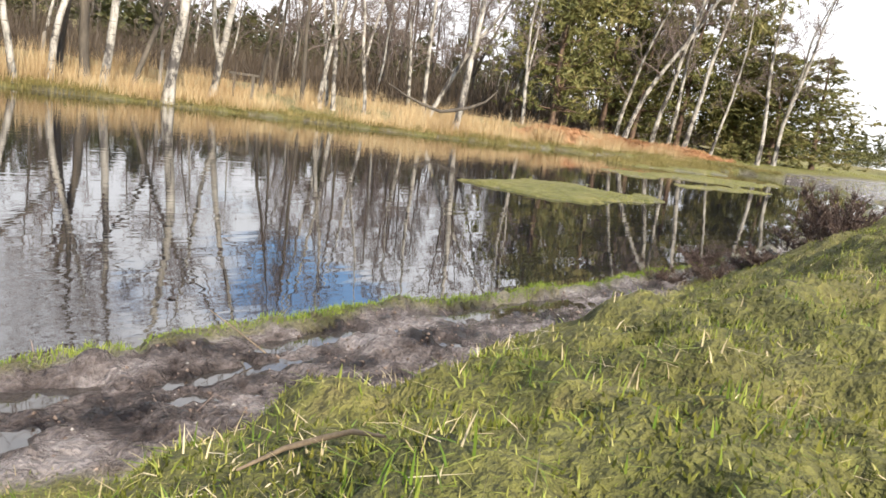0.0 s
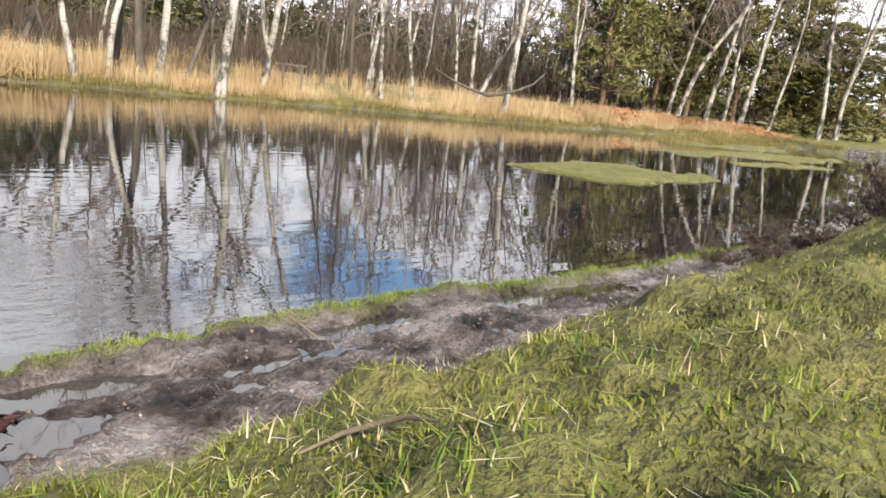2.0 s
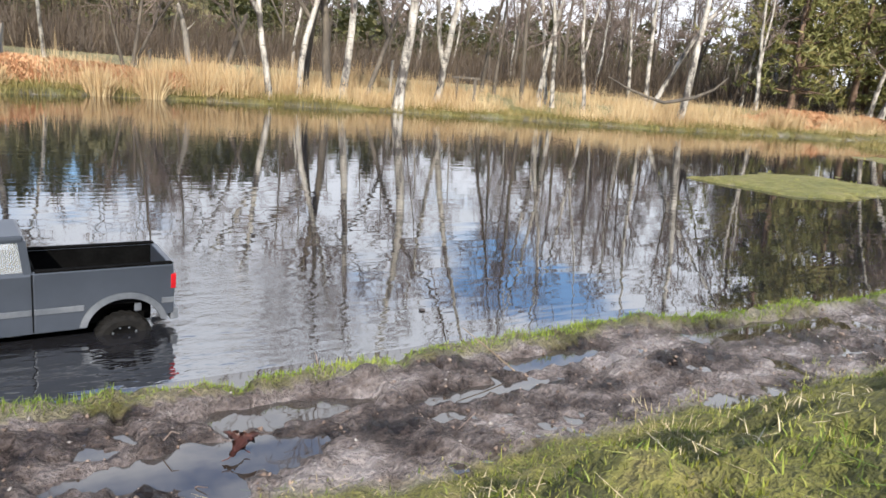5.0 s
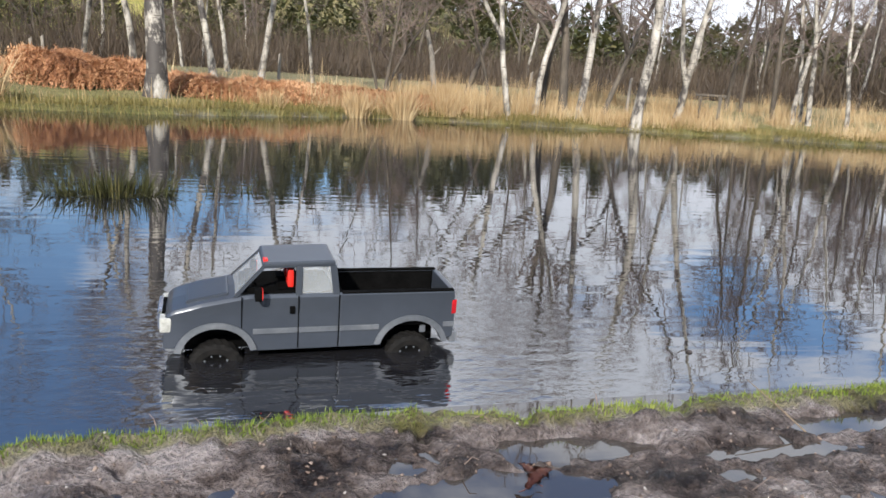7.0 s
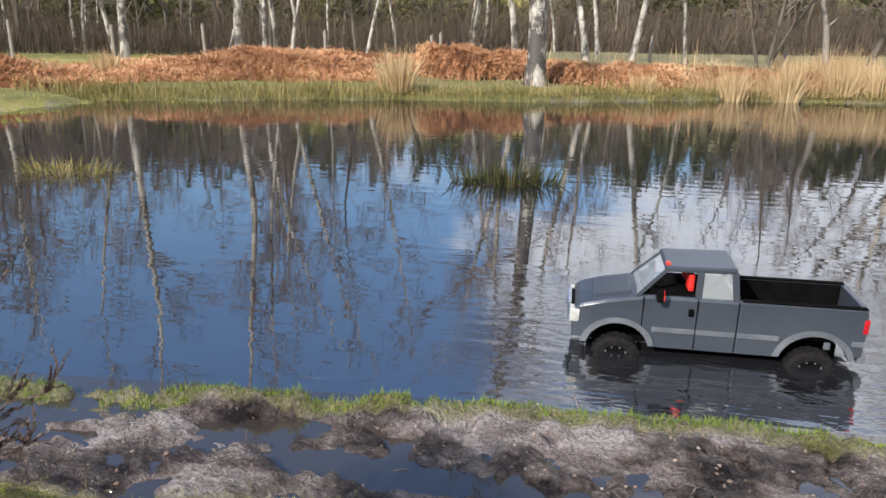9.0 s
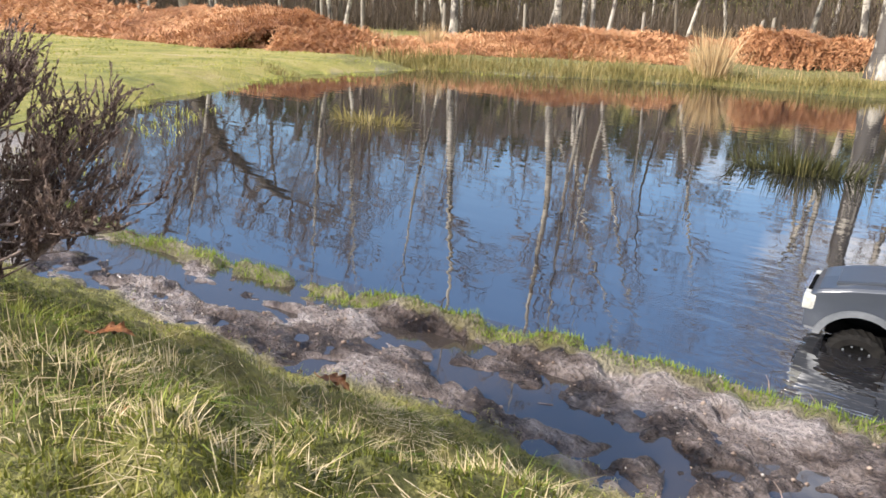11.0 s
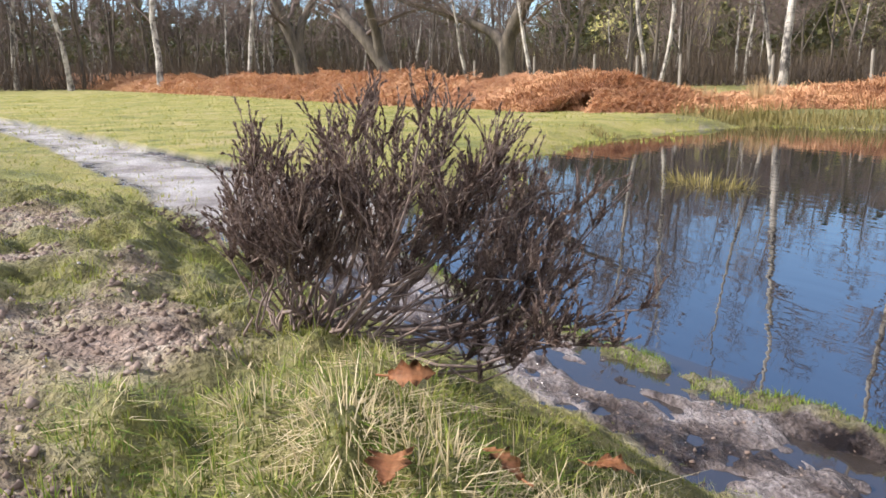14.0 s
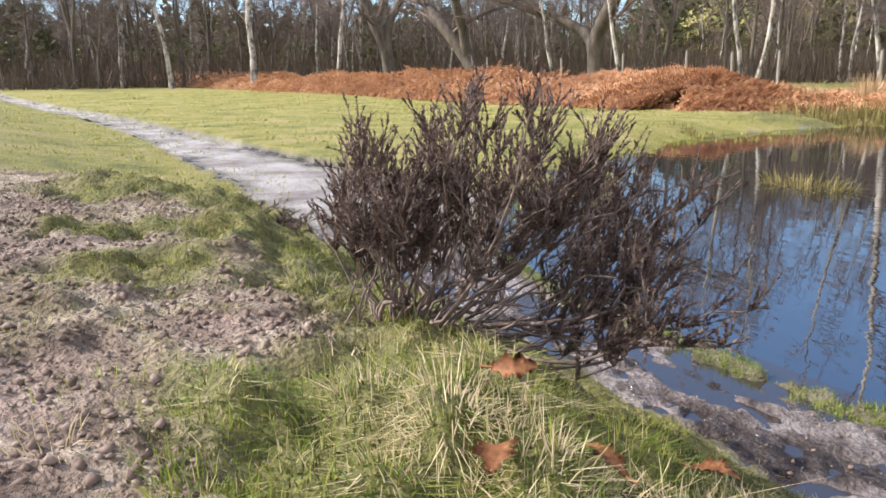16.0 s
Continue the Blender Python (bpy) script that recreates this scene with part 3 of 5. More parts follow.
# x, y, sideways lean seen from the water's near edge, trunk radius, height
BIRCHES = [
    (-6.80, 12.24, 0.06, 0.085, 8.5), (-6.67, 12.87, 0.0, 0.056, 8), (-6.23, 12.54, -0.05, 0.049, 7.5), (-5.80, 12.19, 0.09, 0.042, 7), (-7.56, 12.95, 0.3, 0.035, 6),
    (-4.75, 13.17, 0.14, 0.038, 6.5), (-3.29, 15.66, 0.1, 0.056, 8), (-1.99, 13.35, -0.22, 0.063, 7.5),
    (-0.74, 13.48, -0.18, 0.068, 8), (0.02, 13.50, 0.16, 0.063, 8), (0.93, 13.47, -0.06, 0.037, 5),
]
BIRCHES_FAR_BANK = [
    (3.60, 10.40, -0.10, 0.055, 7), (4.08, 10.75, 0.12, 0.058, 7.5), (4.72, 10.49, 0.13, 0.070, 8.5), (5.48, 10.11, -0.03, 0.089, 9),
    (6.80, 11.22, 0.24, 0.071, 8.5), (8.90, 11.00, 0.06, 0.054, 8), (9.32, 11.31, 0.0, 0.045, 7.5), (9.11, 10.83, 0.04, 0.049, 8), (9.55, 10.46, 0.05, 0.043, 7),
    (11.79, 11.07, 0.0, 0.056, 8.5), (11.82, 11.03, 0.42, 0.062, 7.5), (11.50, 9.90, 0.19, 0.081, 9), (18.0, 12.97, 0.0, 0.068, 8),
    (21.22, 11.63, 0.0, 0.075, 9),
]
BIRCHES_EAST = [
    (21.34, 11.42, 0.24, 0.09, 9), (22.64, 11.09, 0.03, 0.09, 10), (23.76, 11.07, 0.05, 0.08, 9), (23.06, 10.18, 0.06, 0.095, 10), (24.32, 9.77, 0.2, 0.06, 7),
    (24.84, 8.38, 0.14, 0.08, 9), (26.2, 8.3, 0.05, 0.09, 8),
]
BIRCHES_WEST = [
    (-25.76, 3.66, -0.03, 0.13, 10), (-30.0, 1.19, -0.05, 0.11, 10), (-23.28, 5.93, -0.05, 0.084, 9), (-32.0, -0.52, 0.04, 0.10, 9), (-18.92, 11.25, -0.1, 0.068, 7),
    (-16.27, 11.65, -0.03, 0.062, 8), (-12.96, 12.50, 0.0, 0.063, 8), (-12.79, 12.67, 0.15, 0.063, 8), (-9.02, 11.99, 0.04, 0.093, 9), (-9.25, 12.15, -0.1, 0.05, 7.5),
]
LABEL_BIRCH = "slender leafless birch with peeling white bark"
seed = 100
for group, rows in (("birches behind the pond", BIRCHES), ("birches on the grassy bank", BIRCHES_FAR_BANK), ("birches by the east wood", BIRCHES_EAST), ("birches by the west field", BIRCHES_WEST)):
    for x, y, slope, radius, height in rows:
        seed += 1
        height *= 0.62 if rows is BIRCHES_FAR_BANK else 0.85
        tree = bare_tree("birch_tree", seed, height, radius * 0.90, leaning(x, y, slope), count=(9 if rows is BIRCHES_FAR_BANK else 14) + seed % 5, start=0.26, reach=height * 0.19, wobble=0.055, fork=seed % 4 == 0,
                         fine=0.0024 + 0.00016 * math.hypot(x, y))
        tree.location = (x, y, float(land(x, y)[0]))
        tagged(tree, LABEL_BIRCH, "birch tree", group)
big = bare_tree("birch_tree", 77, 6.2, 0.128, (0.03, 0.05), count=20, start=0.34, reach=1.9, wobble=0.04, bark=M_OLD_BARK)
big.location = (-1.17, 9.53, float(land(-1.17, 9.53)[0]) - 0.02)
tagged(big, "stout old birch with dark fissured white bark", "birch tree", "birches behind the pond")
DARK = [(-5.25, 14.05, -0.06, 0.035, 7), (1.96, 12.35, -0.24, 0.029, 4), (2.02, 12.34, 0.25, 0.034, 4.5), (3.75, 11.93, -0.1, 0.03, 6), (4.71, 11.04, 0.05, 0.075, 8),
        (8.58, 12.47, 0.05, 0.041, 6.5), (8.81, 12.31, -0.1, 0.036, 6.5), (2.15, 12.87, 0.3, 0.03, 5), (8.68, 11.17, -0.08, 0.045, 7)]
for x, y, slope, radius, height in DARK:
    seed += 1
    tree = bare_tree("young_tree", seed, height * 0.65, radius, leaning(x, y, slope), count=13, start=0.2, reach=height * 0.2, wobble=0.06, bark=M_DARK_BARK)
    tree.location = (x, y, float(land(x, y)[0]))
    tagged(tree, "thin leafless tree with dark mossy bark", "tree", "young dark trees behind the pond")
for x, y, slope, radius in ((4.4, 11.2, 0.12, 0.05), (5.4, 11.1, 0.14, 0.045)):
    seed += 1
    tree = bare_tree("alder_tree", seed, 5.6, radius, leaning(x, y, slope), count=18, start=0.24, reach=1.6, up=0.8, twigs=5, wobble=0.10, bark=M_DARK_BARK, fork=True, fine=0.006)
    tree.location = (x, y, float(land(x, y)[0]))
    tagged(tree, "dark many-branched leafless alder behind the pond", "alder tree", "alders behind the pond")
for x, y, s2, h in ((-23.55, 11.05, 1, 9), (-19.5, 13.0, 2, 8), (-29, 9.5, 3, 9.5)):
    oak = bare_tree("oak_tree", 300 + s2, h, 0.27, (-0.22 if s2 == 1 else 0.1, 0.05), count=16, start=0.22, reach=3.6, up=0.5, twigs=5, wobble=0.16, bark=M_DARK_BARK, fork=True, fine=0.008)
    oak.location = (x, y, float(land(x, y)[0]))
    tagged(oak, "gnarled leafless oak with dark crooked limbs", "oak tree", "oaks behind the bracken")


def snag(x, y, h, slope, radius, material, label, seed):
    g = np.random.default_rng(seed)
    tw = Twigs()
    lx, ly = leaning(x, y, slope)
    spine = wander(g, (0, 0, -0.1), np.array([lx, ly, 1]) / np.linalg.norm((lx, ly, 1)), h, 8, 0.05)
    tw.tube(spine, radius * np.linspace(1.2, 0.75, 9), 8)
    tw.tube(np.array([spine[-1], spine[-1] + (0.01, 0, 0.04)]), (radius * 0.75, 0.004), 8)
    tw.tube(wander(g, spine[5], (0.5, 0.1, 0.7), 0.25, 3, 0.1), (radius * 0.4, radius * 0.3, 0.01, 0.004), 5)
    ob = new("dead_tree_stump", tw.mesh("dead_tree_stump", material))
    ob.location = (x, y, float(land(x, y)[0]))
    return tagged(ob, label, "tree stump")


snag(3.1, 13.2, 1.15, -0.12, 0.05, M_POST, "broken pale dead birch stem standing upright", 5)
snag(3.45, 12.6, 1.25, 0.3, 0.045, M_DARK_BARK, "leaning dark dead stem with broken top", 6)


def pine_tree(name, seed, height, radius, low=0.35, spread=1.5, dense=1.0, size=0.16):
    """A pine: straight trunk, whorls of limbs and many small tufts of needles."""
    g = np.random.default_rng(seed)
    root = new(name)
    spine = wander(g, (0, 0, -0.1), (g.normal(0, 0.03), g.normal(0, 0.03), 1), height, 12, 0.015)
    radii = radius * (np.linspace(1, 0.08, 13))
    trunk = Twigs()
    trunk.tube(spine, radii, 8)
    tufts = []
    for n in range(int(34 * dense)):
        s = low + (1 - low) * (n + g.random()) / int(34 * dense)
        i = min(int(s * 12), 11)
        a = g.uniform(0, 2 * np.pi)
        ln = spread * (1.05 - 0.75 * ((s - low) / (1 - low)) ** 1.5) * g.uniform(0.5, 1.15)
        limb = wander(g, spine[i], (np.cos(a), np.sin(a), g.uniform(0.0, 0.5)), ln, 5, 0.12, 0.05)
        trunk.tube(limb, np.linspace(radii[i] * 0.3 + 0.006, 0.005, 6), 4)
        for q in range(int(9 * dense * max(ln, 0.6))):
            c = limb[g.integers(2, 6)] + g.normal(0, 0.17 * max(ln, 0.5), 3) * (1, 1, 0.6)
            tufts.append(c)
    c = np.array(tufts)
    m = 8
    n = len(c)
    cc = np.repeat(c, m, 0)
    dirs = g.normal(0, 1, (n * m, 3)) + (0, 0, 0.5)
    dirs /= np.linalg.norm(dirs, axis=1)[:, None]
    side = np.cross(dirs, g.normal(0, 1, (n * m, 3)))
    side /= np.linalg.norm(side, axis=1)[:, None] + 1e-9
    ln = size * g.uniform(0.6, 1.4, n * m)[:, None]
    v = np.stack([cc - side * ln * 0.16, cc + side * ln * 0.16, cc + dirs * ln], 1).reshape(-1, 3)
    part("trunk", trunk.mesh("trunk", M_PINE_BARK), None, root)
    part("crown", mesh_of("crown", v, np.arange(n * m * 3).reshape(-1, 3), M_NEEDLE), None, root, "dark green needle tufts")
    return root


pines = [pine_tree("pine_tree", 400 + k, h, 0.11, low, sp, 1.9, 0.19) for k, (h, low, sp) in enumerate(((9, 0.12, 2.2), (10, 0.2, 2.0), (7, 0.05, 2.2)))]
PINES = [(24.5, 12.8), (26.5, 12.0), (28.3, 10.6), (25.3, 14.2), (22.0, 14.5), (27.6, 13.6), (20.5, 13.6), (23.3, 13.4), (27.5, 8.9), (29.2, 7.9), (28.6, 9.9), (29.4, 11.2)]
for k, (x, y) in enumerate(PINES):
    p = pines[k] if k < 3 else copy_thing(pines[k % 3], Matrix())
    p.matrix_basis = Matrix.LocRotScale((x, y, float(land(x, y)[0])), Euler((0, 0, k * 1.9)), Vector((1, 1, 0.72 + 0.09 * (k * 7 % 5) if k < 8 else 0.46 + 0.05 * (k % 3))))
    tagged(p, "evergreen pine with a ragged green crown", "pine tree", "pines of the east wood")

# the wood all round, behind the nearer trees
back = [bare_tree("woodland_tree", 500 + k, 9.0, 0.075, (0.03 * k - 0.06, 0), count=16, start=0.2, reach=1.9, wobble=0.05, twigs=6, bark=(M_DARK_BARK, M_BARK, M_DARK_BARK, M_BARK, M_DARK_BARK)[k], fork=k % 2 == 0, fine=0.009)
        for k in range(5)]
g = np.random.default_rng(21)
n = 0
while n < 290:
    a, r = radians(g.uniform(-106, 76) if n < 230 else g.uniform(-106, -60)), g.uniform(19, 56)
    x, y = r * math.sin(a), r * math.cos(a)
    if y < 14.6 - 0.12 * max(0, -x - 8) and x > -22 or (x > 12 and y < 11 + 0.15 * x) or (x <= -22 and r < 31):
        continue
    if (-15 < x < 17) and g.random() < 0.8:
        continue
    t = back[n % 5] if n < 5 else copy_thing(back[n % 5], Matrix())
    sc = g.uniform(0.55, 1.05)
    t.matrix_basis = Matrix.LocRotScale((x, y, float(land(x, y)[0]) - 0.03), Euler((0, 0, g.uniform(0, 6.3))), Vector((sc, sc, sc * g.uniform(0.8, 1.1))))
    tagged(t, "leafless woodland tree among dense scrub", "tree", "background wood")
    n += 1


def far_forest():
    """Conifers clothing the hill and the skyline, too many to count."""
    g = np.random.default_rng(5)
    x, y = g.uniform(-130, 150, 7500), g.uniform(-45, 170, 7500)
    r = np.hypot(x, y)
    k = (r > 44) & (r < 150) & (y > np.where(x < 0, -0.4, 0.25) * np.abs(x) - 5)
    x, y = x[k], y[k]
    z = land(x, y)[0]
    n, m = len(x), 120
    h = g.uniform(2.6, 5.2, n) * np.where(np.degrees(np.arctan2(x, y)) > 58, 0.5, 1.0)
    hh = np.repeat(h, m)
    u = g.random(n * m) ** 0.8
    a = g.uniform(0, 2 * np.pi, n * m)
    rad = hh * 0.30 * (1.05 - u) * g.uniform(0.5, 1.1, n * m)
    c = np.stack([np.repeat(x, m) + rad * np.cos(a), np.repeat(y, m) + rad * np.sin(a), np.repeat(z, m) + hh * (0.1 + 0.9 * u)], -1)
    dirs = np.stack([np.cos(a), np.sin(a), g.uniform(-0.2, 1.2, n * m)], -1)
    side = np.stack([-np.sin(a), np.cos(a), g.normal(0, 0.4, n * m)], -1)
    s = (hh * 0.042)[:, None]
    v = np.stack([c - side * s, c + side * s, c + dirs * s * 1.7], 1).reshape(-1, 3)
    return stuff("far_woods", mesh_of("far_woods", v, np.arange(n * m * 3).reshape(-1, 3), M_FAR_NEEDLE), "dark conifer forest covering the distant hill", "forest")


far_forest()


def thicket():
    """Leafless brush filling the space below the trees."""
    g = np.random.default_rng(9)
    n = 130000
    a, r = np.radians(g.uniform(-106, 80, n)), g.uniform(25, 62, n)
    x, y = r * np.sin(a), r * np.cos(a)
    k = (y > 14.2 - 0.12 * np.maximum(0, -x - 8)) | (x < -22)
    k &= ~((x > 12) & (y < 11.5 + 0.15 * x)) & ~((x <= -22) & (r < 31))
    x, y = x[k], y[k]
    z = land(x, y)[0]
    tall = 0.4 + 1.5 * vnoise(x, y, 0.25) + 0.018 * np.hypot(x, y)
    me = blade_mesh("thicket", x, y, z, tall * g.uniform(0.4, 1.1, len(x)), 0.006 + 0.0006 * np.hypot(x, y), 0.75, M_THICKET, 0.5, 3)
    return stuff("thicket", me, "tangled purple-brown leafless brushwood", "brushwood")


thicket()

# ---- fence ----
def fence_post(x, y, top, w):
    bm = bmesh.new()
    bmesh.ops.create_cone(bm, segments=8, radius1=w, radius2=w * 0.88, depth=1.0, cap_ends=True)
    z = float(land(x, y)[0])
    h = top - z + 0.15
    for v in bm.verts:
        v.co.z = (v.co.z + 0.5) * h - 0.15
        if v.co.z > 0.1:
            v.co.z += 0.02 * math.sin(v.co.x * 90)
    ob = part("fence_post", bm, M_POST, None)
    ob.location = (x, y, z)
    ob.rotation_euler = (0, radians((x * 37) % 7 - 3), 0)
    return tagged(ob, "weathered grey wooden fence post", "fence post", "fence posts behind the pond")


POSTS = [(-5.24, 12.44, 0.84), (-3.61, 13.53, 0.80), (-3.54, 14.06, 0.86), (0.35, 14.0, 0.85), (4.52, 12.19, 0.79), (2.37, 12.78, 0.62), (-8.83, 11.48, 0.87), (-7.56, 12.36, 0.93),
         (-10.35, 10.82, 0.92), (-17.13, 10.35, 0.98), (-13.76, 11.61, 1.05), (-15.41, 11.05, 1.05), (-20.3, 9.7, 1.1), (-11.9, 11.2, 0.95), (6.2, 11.8, 0.8)]
for x, y, top in POSTS:
    fence_post(x, y, top, 0.03)


# ---- the model pick-up truck ----
LENGTH, HALF, BELT, ROOF, SILL = 0.53, 0.092, 0.150, 0.213, 0.036
FRONT, REAR, WHEEL = 0.094, 0.445, 0.045


def prism(bm, outline, y0, y1):
    """Extrudes an outline in the length-height plane across the truck."""
    a = [bm.verts.new((u, y0, z)) for u, z in outline]
    b = [bm.verts.new((u, y1, z)) for u, z in outline]
    bm.faces.new(a)
    bm.faces.new(b[::-1])
    for i in range(len(a)):
        j = (i + 1) % len(a)
        bm.faces.new((a[j], a[i], b[i], b[j]))
    bmesh.ops.recalc_face_normals(bm, faces=bm.faces)
    return bm


def block(lo, hi, bevel=0.0, bm=None):
    b = bmesh.new()
    bmesh.ops.create_cube(b, size=1)
    for v in b.verts:
        v.co = [lo[i] + (v.co[i] + 0.5) * (hi[i] - lo[i]) for i in range(3)]
    if bevel:
        bmesh.ops.bevel(b, geom=b.edges[:], offset=bevel, segments=2, affect="EDGES", profile=0.6)
    return b


def arch(u, r, z0, from_rear=True, n=14):
    """Points over a wheel, from back to front."""
    pts = []
    a0 = math.asin(min(1, (z0 - 0.028) / r))
    for k in range(n + 1):
        a = a0 + (math.pi - 2 * a0) * k / n
        pts.append((u + r * math.cos(a), 0.028 + r * math.sin(a)))
    return pts


def softened(ob, width=0.003, segments=2):
    mod = ob.modifiers.new("edge", "BEVEL")
    mod.width, mod.segments, mod.limit_method, mod.angle_limit = width, segments, "ANGLE", radians(35)
    return ob


M_BUMPER = plain("dull_silver", (0.20, 0.21, 0.22), (0.32, 0.33, 0.34), 20, 0.35, metal=0.5, grain=0.15)


def build_truck():
    truck = new("model_pickup_truck")
    # hood and door block with the front wheel arches cut through
    us = sorted({*np.linspace(0.008, 0.3078, 44).round(4), *(FRONT + 0.058 * np.cos(np.linspace(0.3, math.pi - 0.3, 17))).round(4)})
    bm = bmesh.new()
    rings = []
    for u in us:
        low = SILL if u > 0.14 else 0.046
        if abs(u - FRONT) < 0.0578:
            low = max(low, 0.028 + math.sqrt(0.058 ** 2 - (u - FRONT) ** 2))
        top = np.interp(u, (0.008, 0.012, 0.024, 0.07, 0.128, 0.15, 0.306), (0.102, 0.111, 0.121, 0.135, 0.146, BELT, BELT))
        w = HALF * (1 - 0.10 * max(0, (0.06 - u) / 0.06) ** 1.5)
        mid = max(low + 0.002, 0.075)
        high = max(mid + 0.002, 0.5 * (mid + top))
        sec = ((w * 0.975, low), (w, mid), (w * 0.99, high), (w * 0.965, top - 0.006), (w * 0.90, top))
        sec = [(y, z) for y, z in sec] + [(0.0, top + 0.002 * (u < 0.15))]
        sec = [(-y, z) for y, z in sec] + [(y, z) for y, z in sec[-2::-1]]
        rings.append([bm.verts.new((u, y, z)) for y, z in sec])
    for p, q in zip(rings, rings[1:]):
        for i in range(len(p)):
            j = (i + 1) % len(p)
            bm.faces.new((p[i], p[j], q[j], q[i]))
    bm.faces.new(rings[0])
    bm.faces.new(rings[-1][::-1])
    bmesh.ops.recalc_face_normals(bm, faces=bm.faces)
    softened(part("body", bm, M_PAINT, truck, "dark metallic grey painted body"), 0.006, 3)
    hood = block((0.045, -0.060, 0.134), (0.116, 0.060, 0.1495), 0.004)
    for v in hood.verts:
        v.co.z += (v.co.x - 0.116) * 0.22
    part("hood", hood, M_PAINT, truck)
    # load bed: two sides with arches, floor, front wall, tailgate
    for sgn in (-1, 1):
        side = [(0.3073, SILL), (0.3073, BELT), (0.526, BELT), (0.529, 0.10), (0.527, 0.050), (0.505, 0.042)] + arch(REAR, 0.060, 0.045) + [(0.385, SILL)]
        y0, y1 = sorted((sgn * HALF, sgn * (HALF - 0.014)))
        softened(part("bed_side", prism(bmesh.new(), side, y0, y1), M_PAINT, truck), 0.003)
        lip = block((0.312, min(sgn * 0.0765, sgn * 0.091), BELT - 0.001), (0.524, max(sgn * 0.0765, sgn * 0.091), BELT + 0.003), 0.001)
        part("bed_rail_cap", lip, M_BLACK, truck, "black plastic bed rail cap")
        liner = block((0.312, min(sgn * 0.0745, sgn * 0.078), 0.08), (0.520, max(sgn * 0.0745, sgn * 0.078), BELT - 0.002))
        part("bed_liner", liner, M_BLACK, truck)
        # wheel arch lips and the pale stripe along the flanks
        for u, r in ((FRONT, 0.058), (REAR, 0.060)):
            bm = bmesh.new()
            pts = arch(u, r + 0.001, 0.040, n=18)
            out = arch(u, r + 0.012, 0.040, n=18)
            y0, y1 = sgn * (HALF - 0.004), sgn * (HALF + 0.005)
            ring = []
            for (a, b), (c, d) in zip(pts, out):
                ring.append([bm.verts.new(p) for p in ((a, y0, b), (a, y1, b), (c, y1 - sgn * 0.002, d), (c, y0, d))])
            for p, q in zip(ring, ring[1:]):
                for i in range(4):
                    j = (i + 1) % 4
                    bm.faces.new((p[i], p[j], q[j], q[i]))
            bm.faces.new(ring[0])
            bm.faces.new(ring[-1][::-1])
            bmesh.ops.recalc_face_normals(bm, faces=bm.faces)
            part("wheel_arch_trim", bm, M_SILVER, truck, "pale silver wheel arch lip")
        for u0, u1 in ((0.156, 0.2335), (0.2355, 0.3055), (0.309, 0.382)):
            y0, y1 = sorted((sgn * (HALF - 0.003), sgn * (HALF + 0.003)))
            part("side_moulding", block((u0, y0, 0.072), (u1, y1, 0.083), 0.0015), M_SILVER, truck, "pale silver flank moulding")
        y0, y1 = sorted((sgn * (HALF - 0.003), sgn * (HALF + 0.002)))
        part("side_moulding", block((0.506, y0, 0.072), (0.528, y1, 0.083), 0.0015), M_SILVER, truck)
        for u in (0.137, 0.2345, 0.307):
            y0, y1 = sorted((sgn * (HALF - 0.003), sgn * (HALF + 0.0006)))
            part("door_seam", block((u - 0.0009, y0, 0.04), (u + 0.0009, y1, 0.1475)), M_BLACK, truck)
        y0, y1 = sorted((sgn * (HALF - 0.003), sgn * (HALF + 0.004)))
        part("door_handle", block((0.219, y0, 0.112), (0.228, y1, 0.127), 0.0015), M_BLACK, truck)
        # lamps
        y0, y1 = sorted((sgn * 0.052, sgn * 0.087))
        lamp = block((0.003, y0, 0.080), (0.022, y1, 0.108), 0.003)
        part("headlight", lamp, M_LAMP, truck, "clear headlight")
        y0, y1 = sorted((sgn * 0.082, sgn * 0.0925))
        part("tail_light", block((0.521, y0, 0.100), (0.5305, y1, 0.130), 0.0015), M_TAIL, truck, "red tail light")
        # mirror
        y0, y1 = sorted((sgn * 0.094, sgn * 0.120))
        mirror = part("side_mirror", block((0.158, y0, 0.146), (0.170, y1, 0.170), 0.003), M_BLACK, truck, "black side mirror with red glass")
        y0, y1 = sorted((sgn * 0.097, sgn * 0.117))
        part("mirror_glass", block((0.1695, y0, 0.149), (0.1715, y1, 0.167)), M_RED, mirror)
        y0, y1 = sorted((sgn * 0.084, sgn * 0.096))
        part("mirror_arm", block((0.160, y0, 0.150), (0.165, y1, 0.155)), M_BLACK, mirror)
    part("bed_floor", block((0.312, -0.078, 0.074), (0.520, 0.078, 0.080)), M_BLACK, truck)
    part("bed_front_wall", block((0.3085, -0.078, 0.074), (0.314, 0.078, BELT)), M_BLACK, truck)
    softened(part("tailgate", block((0.518, -0.0775, 0.062), (0.529, 0.0775, BELT)), M_PAINT, truck), 0.002)
    part("rear_bumper", block((0.522, -0.088, 0.034), (0.536, 0.088, 0.058), 0.003), M_SILVER, truck, "scuffed silver rear bumper")
    bump = block((-0.006, -0.084, 0.040), (0.016, 0.084, 0.072), 0.005)
    for v in bump.verts:
        v.co.x += 0.02 * (abs(v.co.y) / 0.084) ** 3
    part("front_bumper", bump, M_BUMPER, truck, "dull silver front bumper")
    grille = part("grille", block((0.003, -0.050, 0.076), (0.014, 0.050, 0.110), 0.002), M_BLACK, truck, "chrome barred grille")
    for z in (0.078, 0.086, 0.094, 0.102, 0.109):
        part("grille_bar", block((-0.001, -0.051, z - 0.003), (0.006, 0.051, z + 0.003), 0.001), M_CHROME, grille)
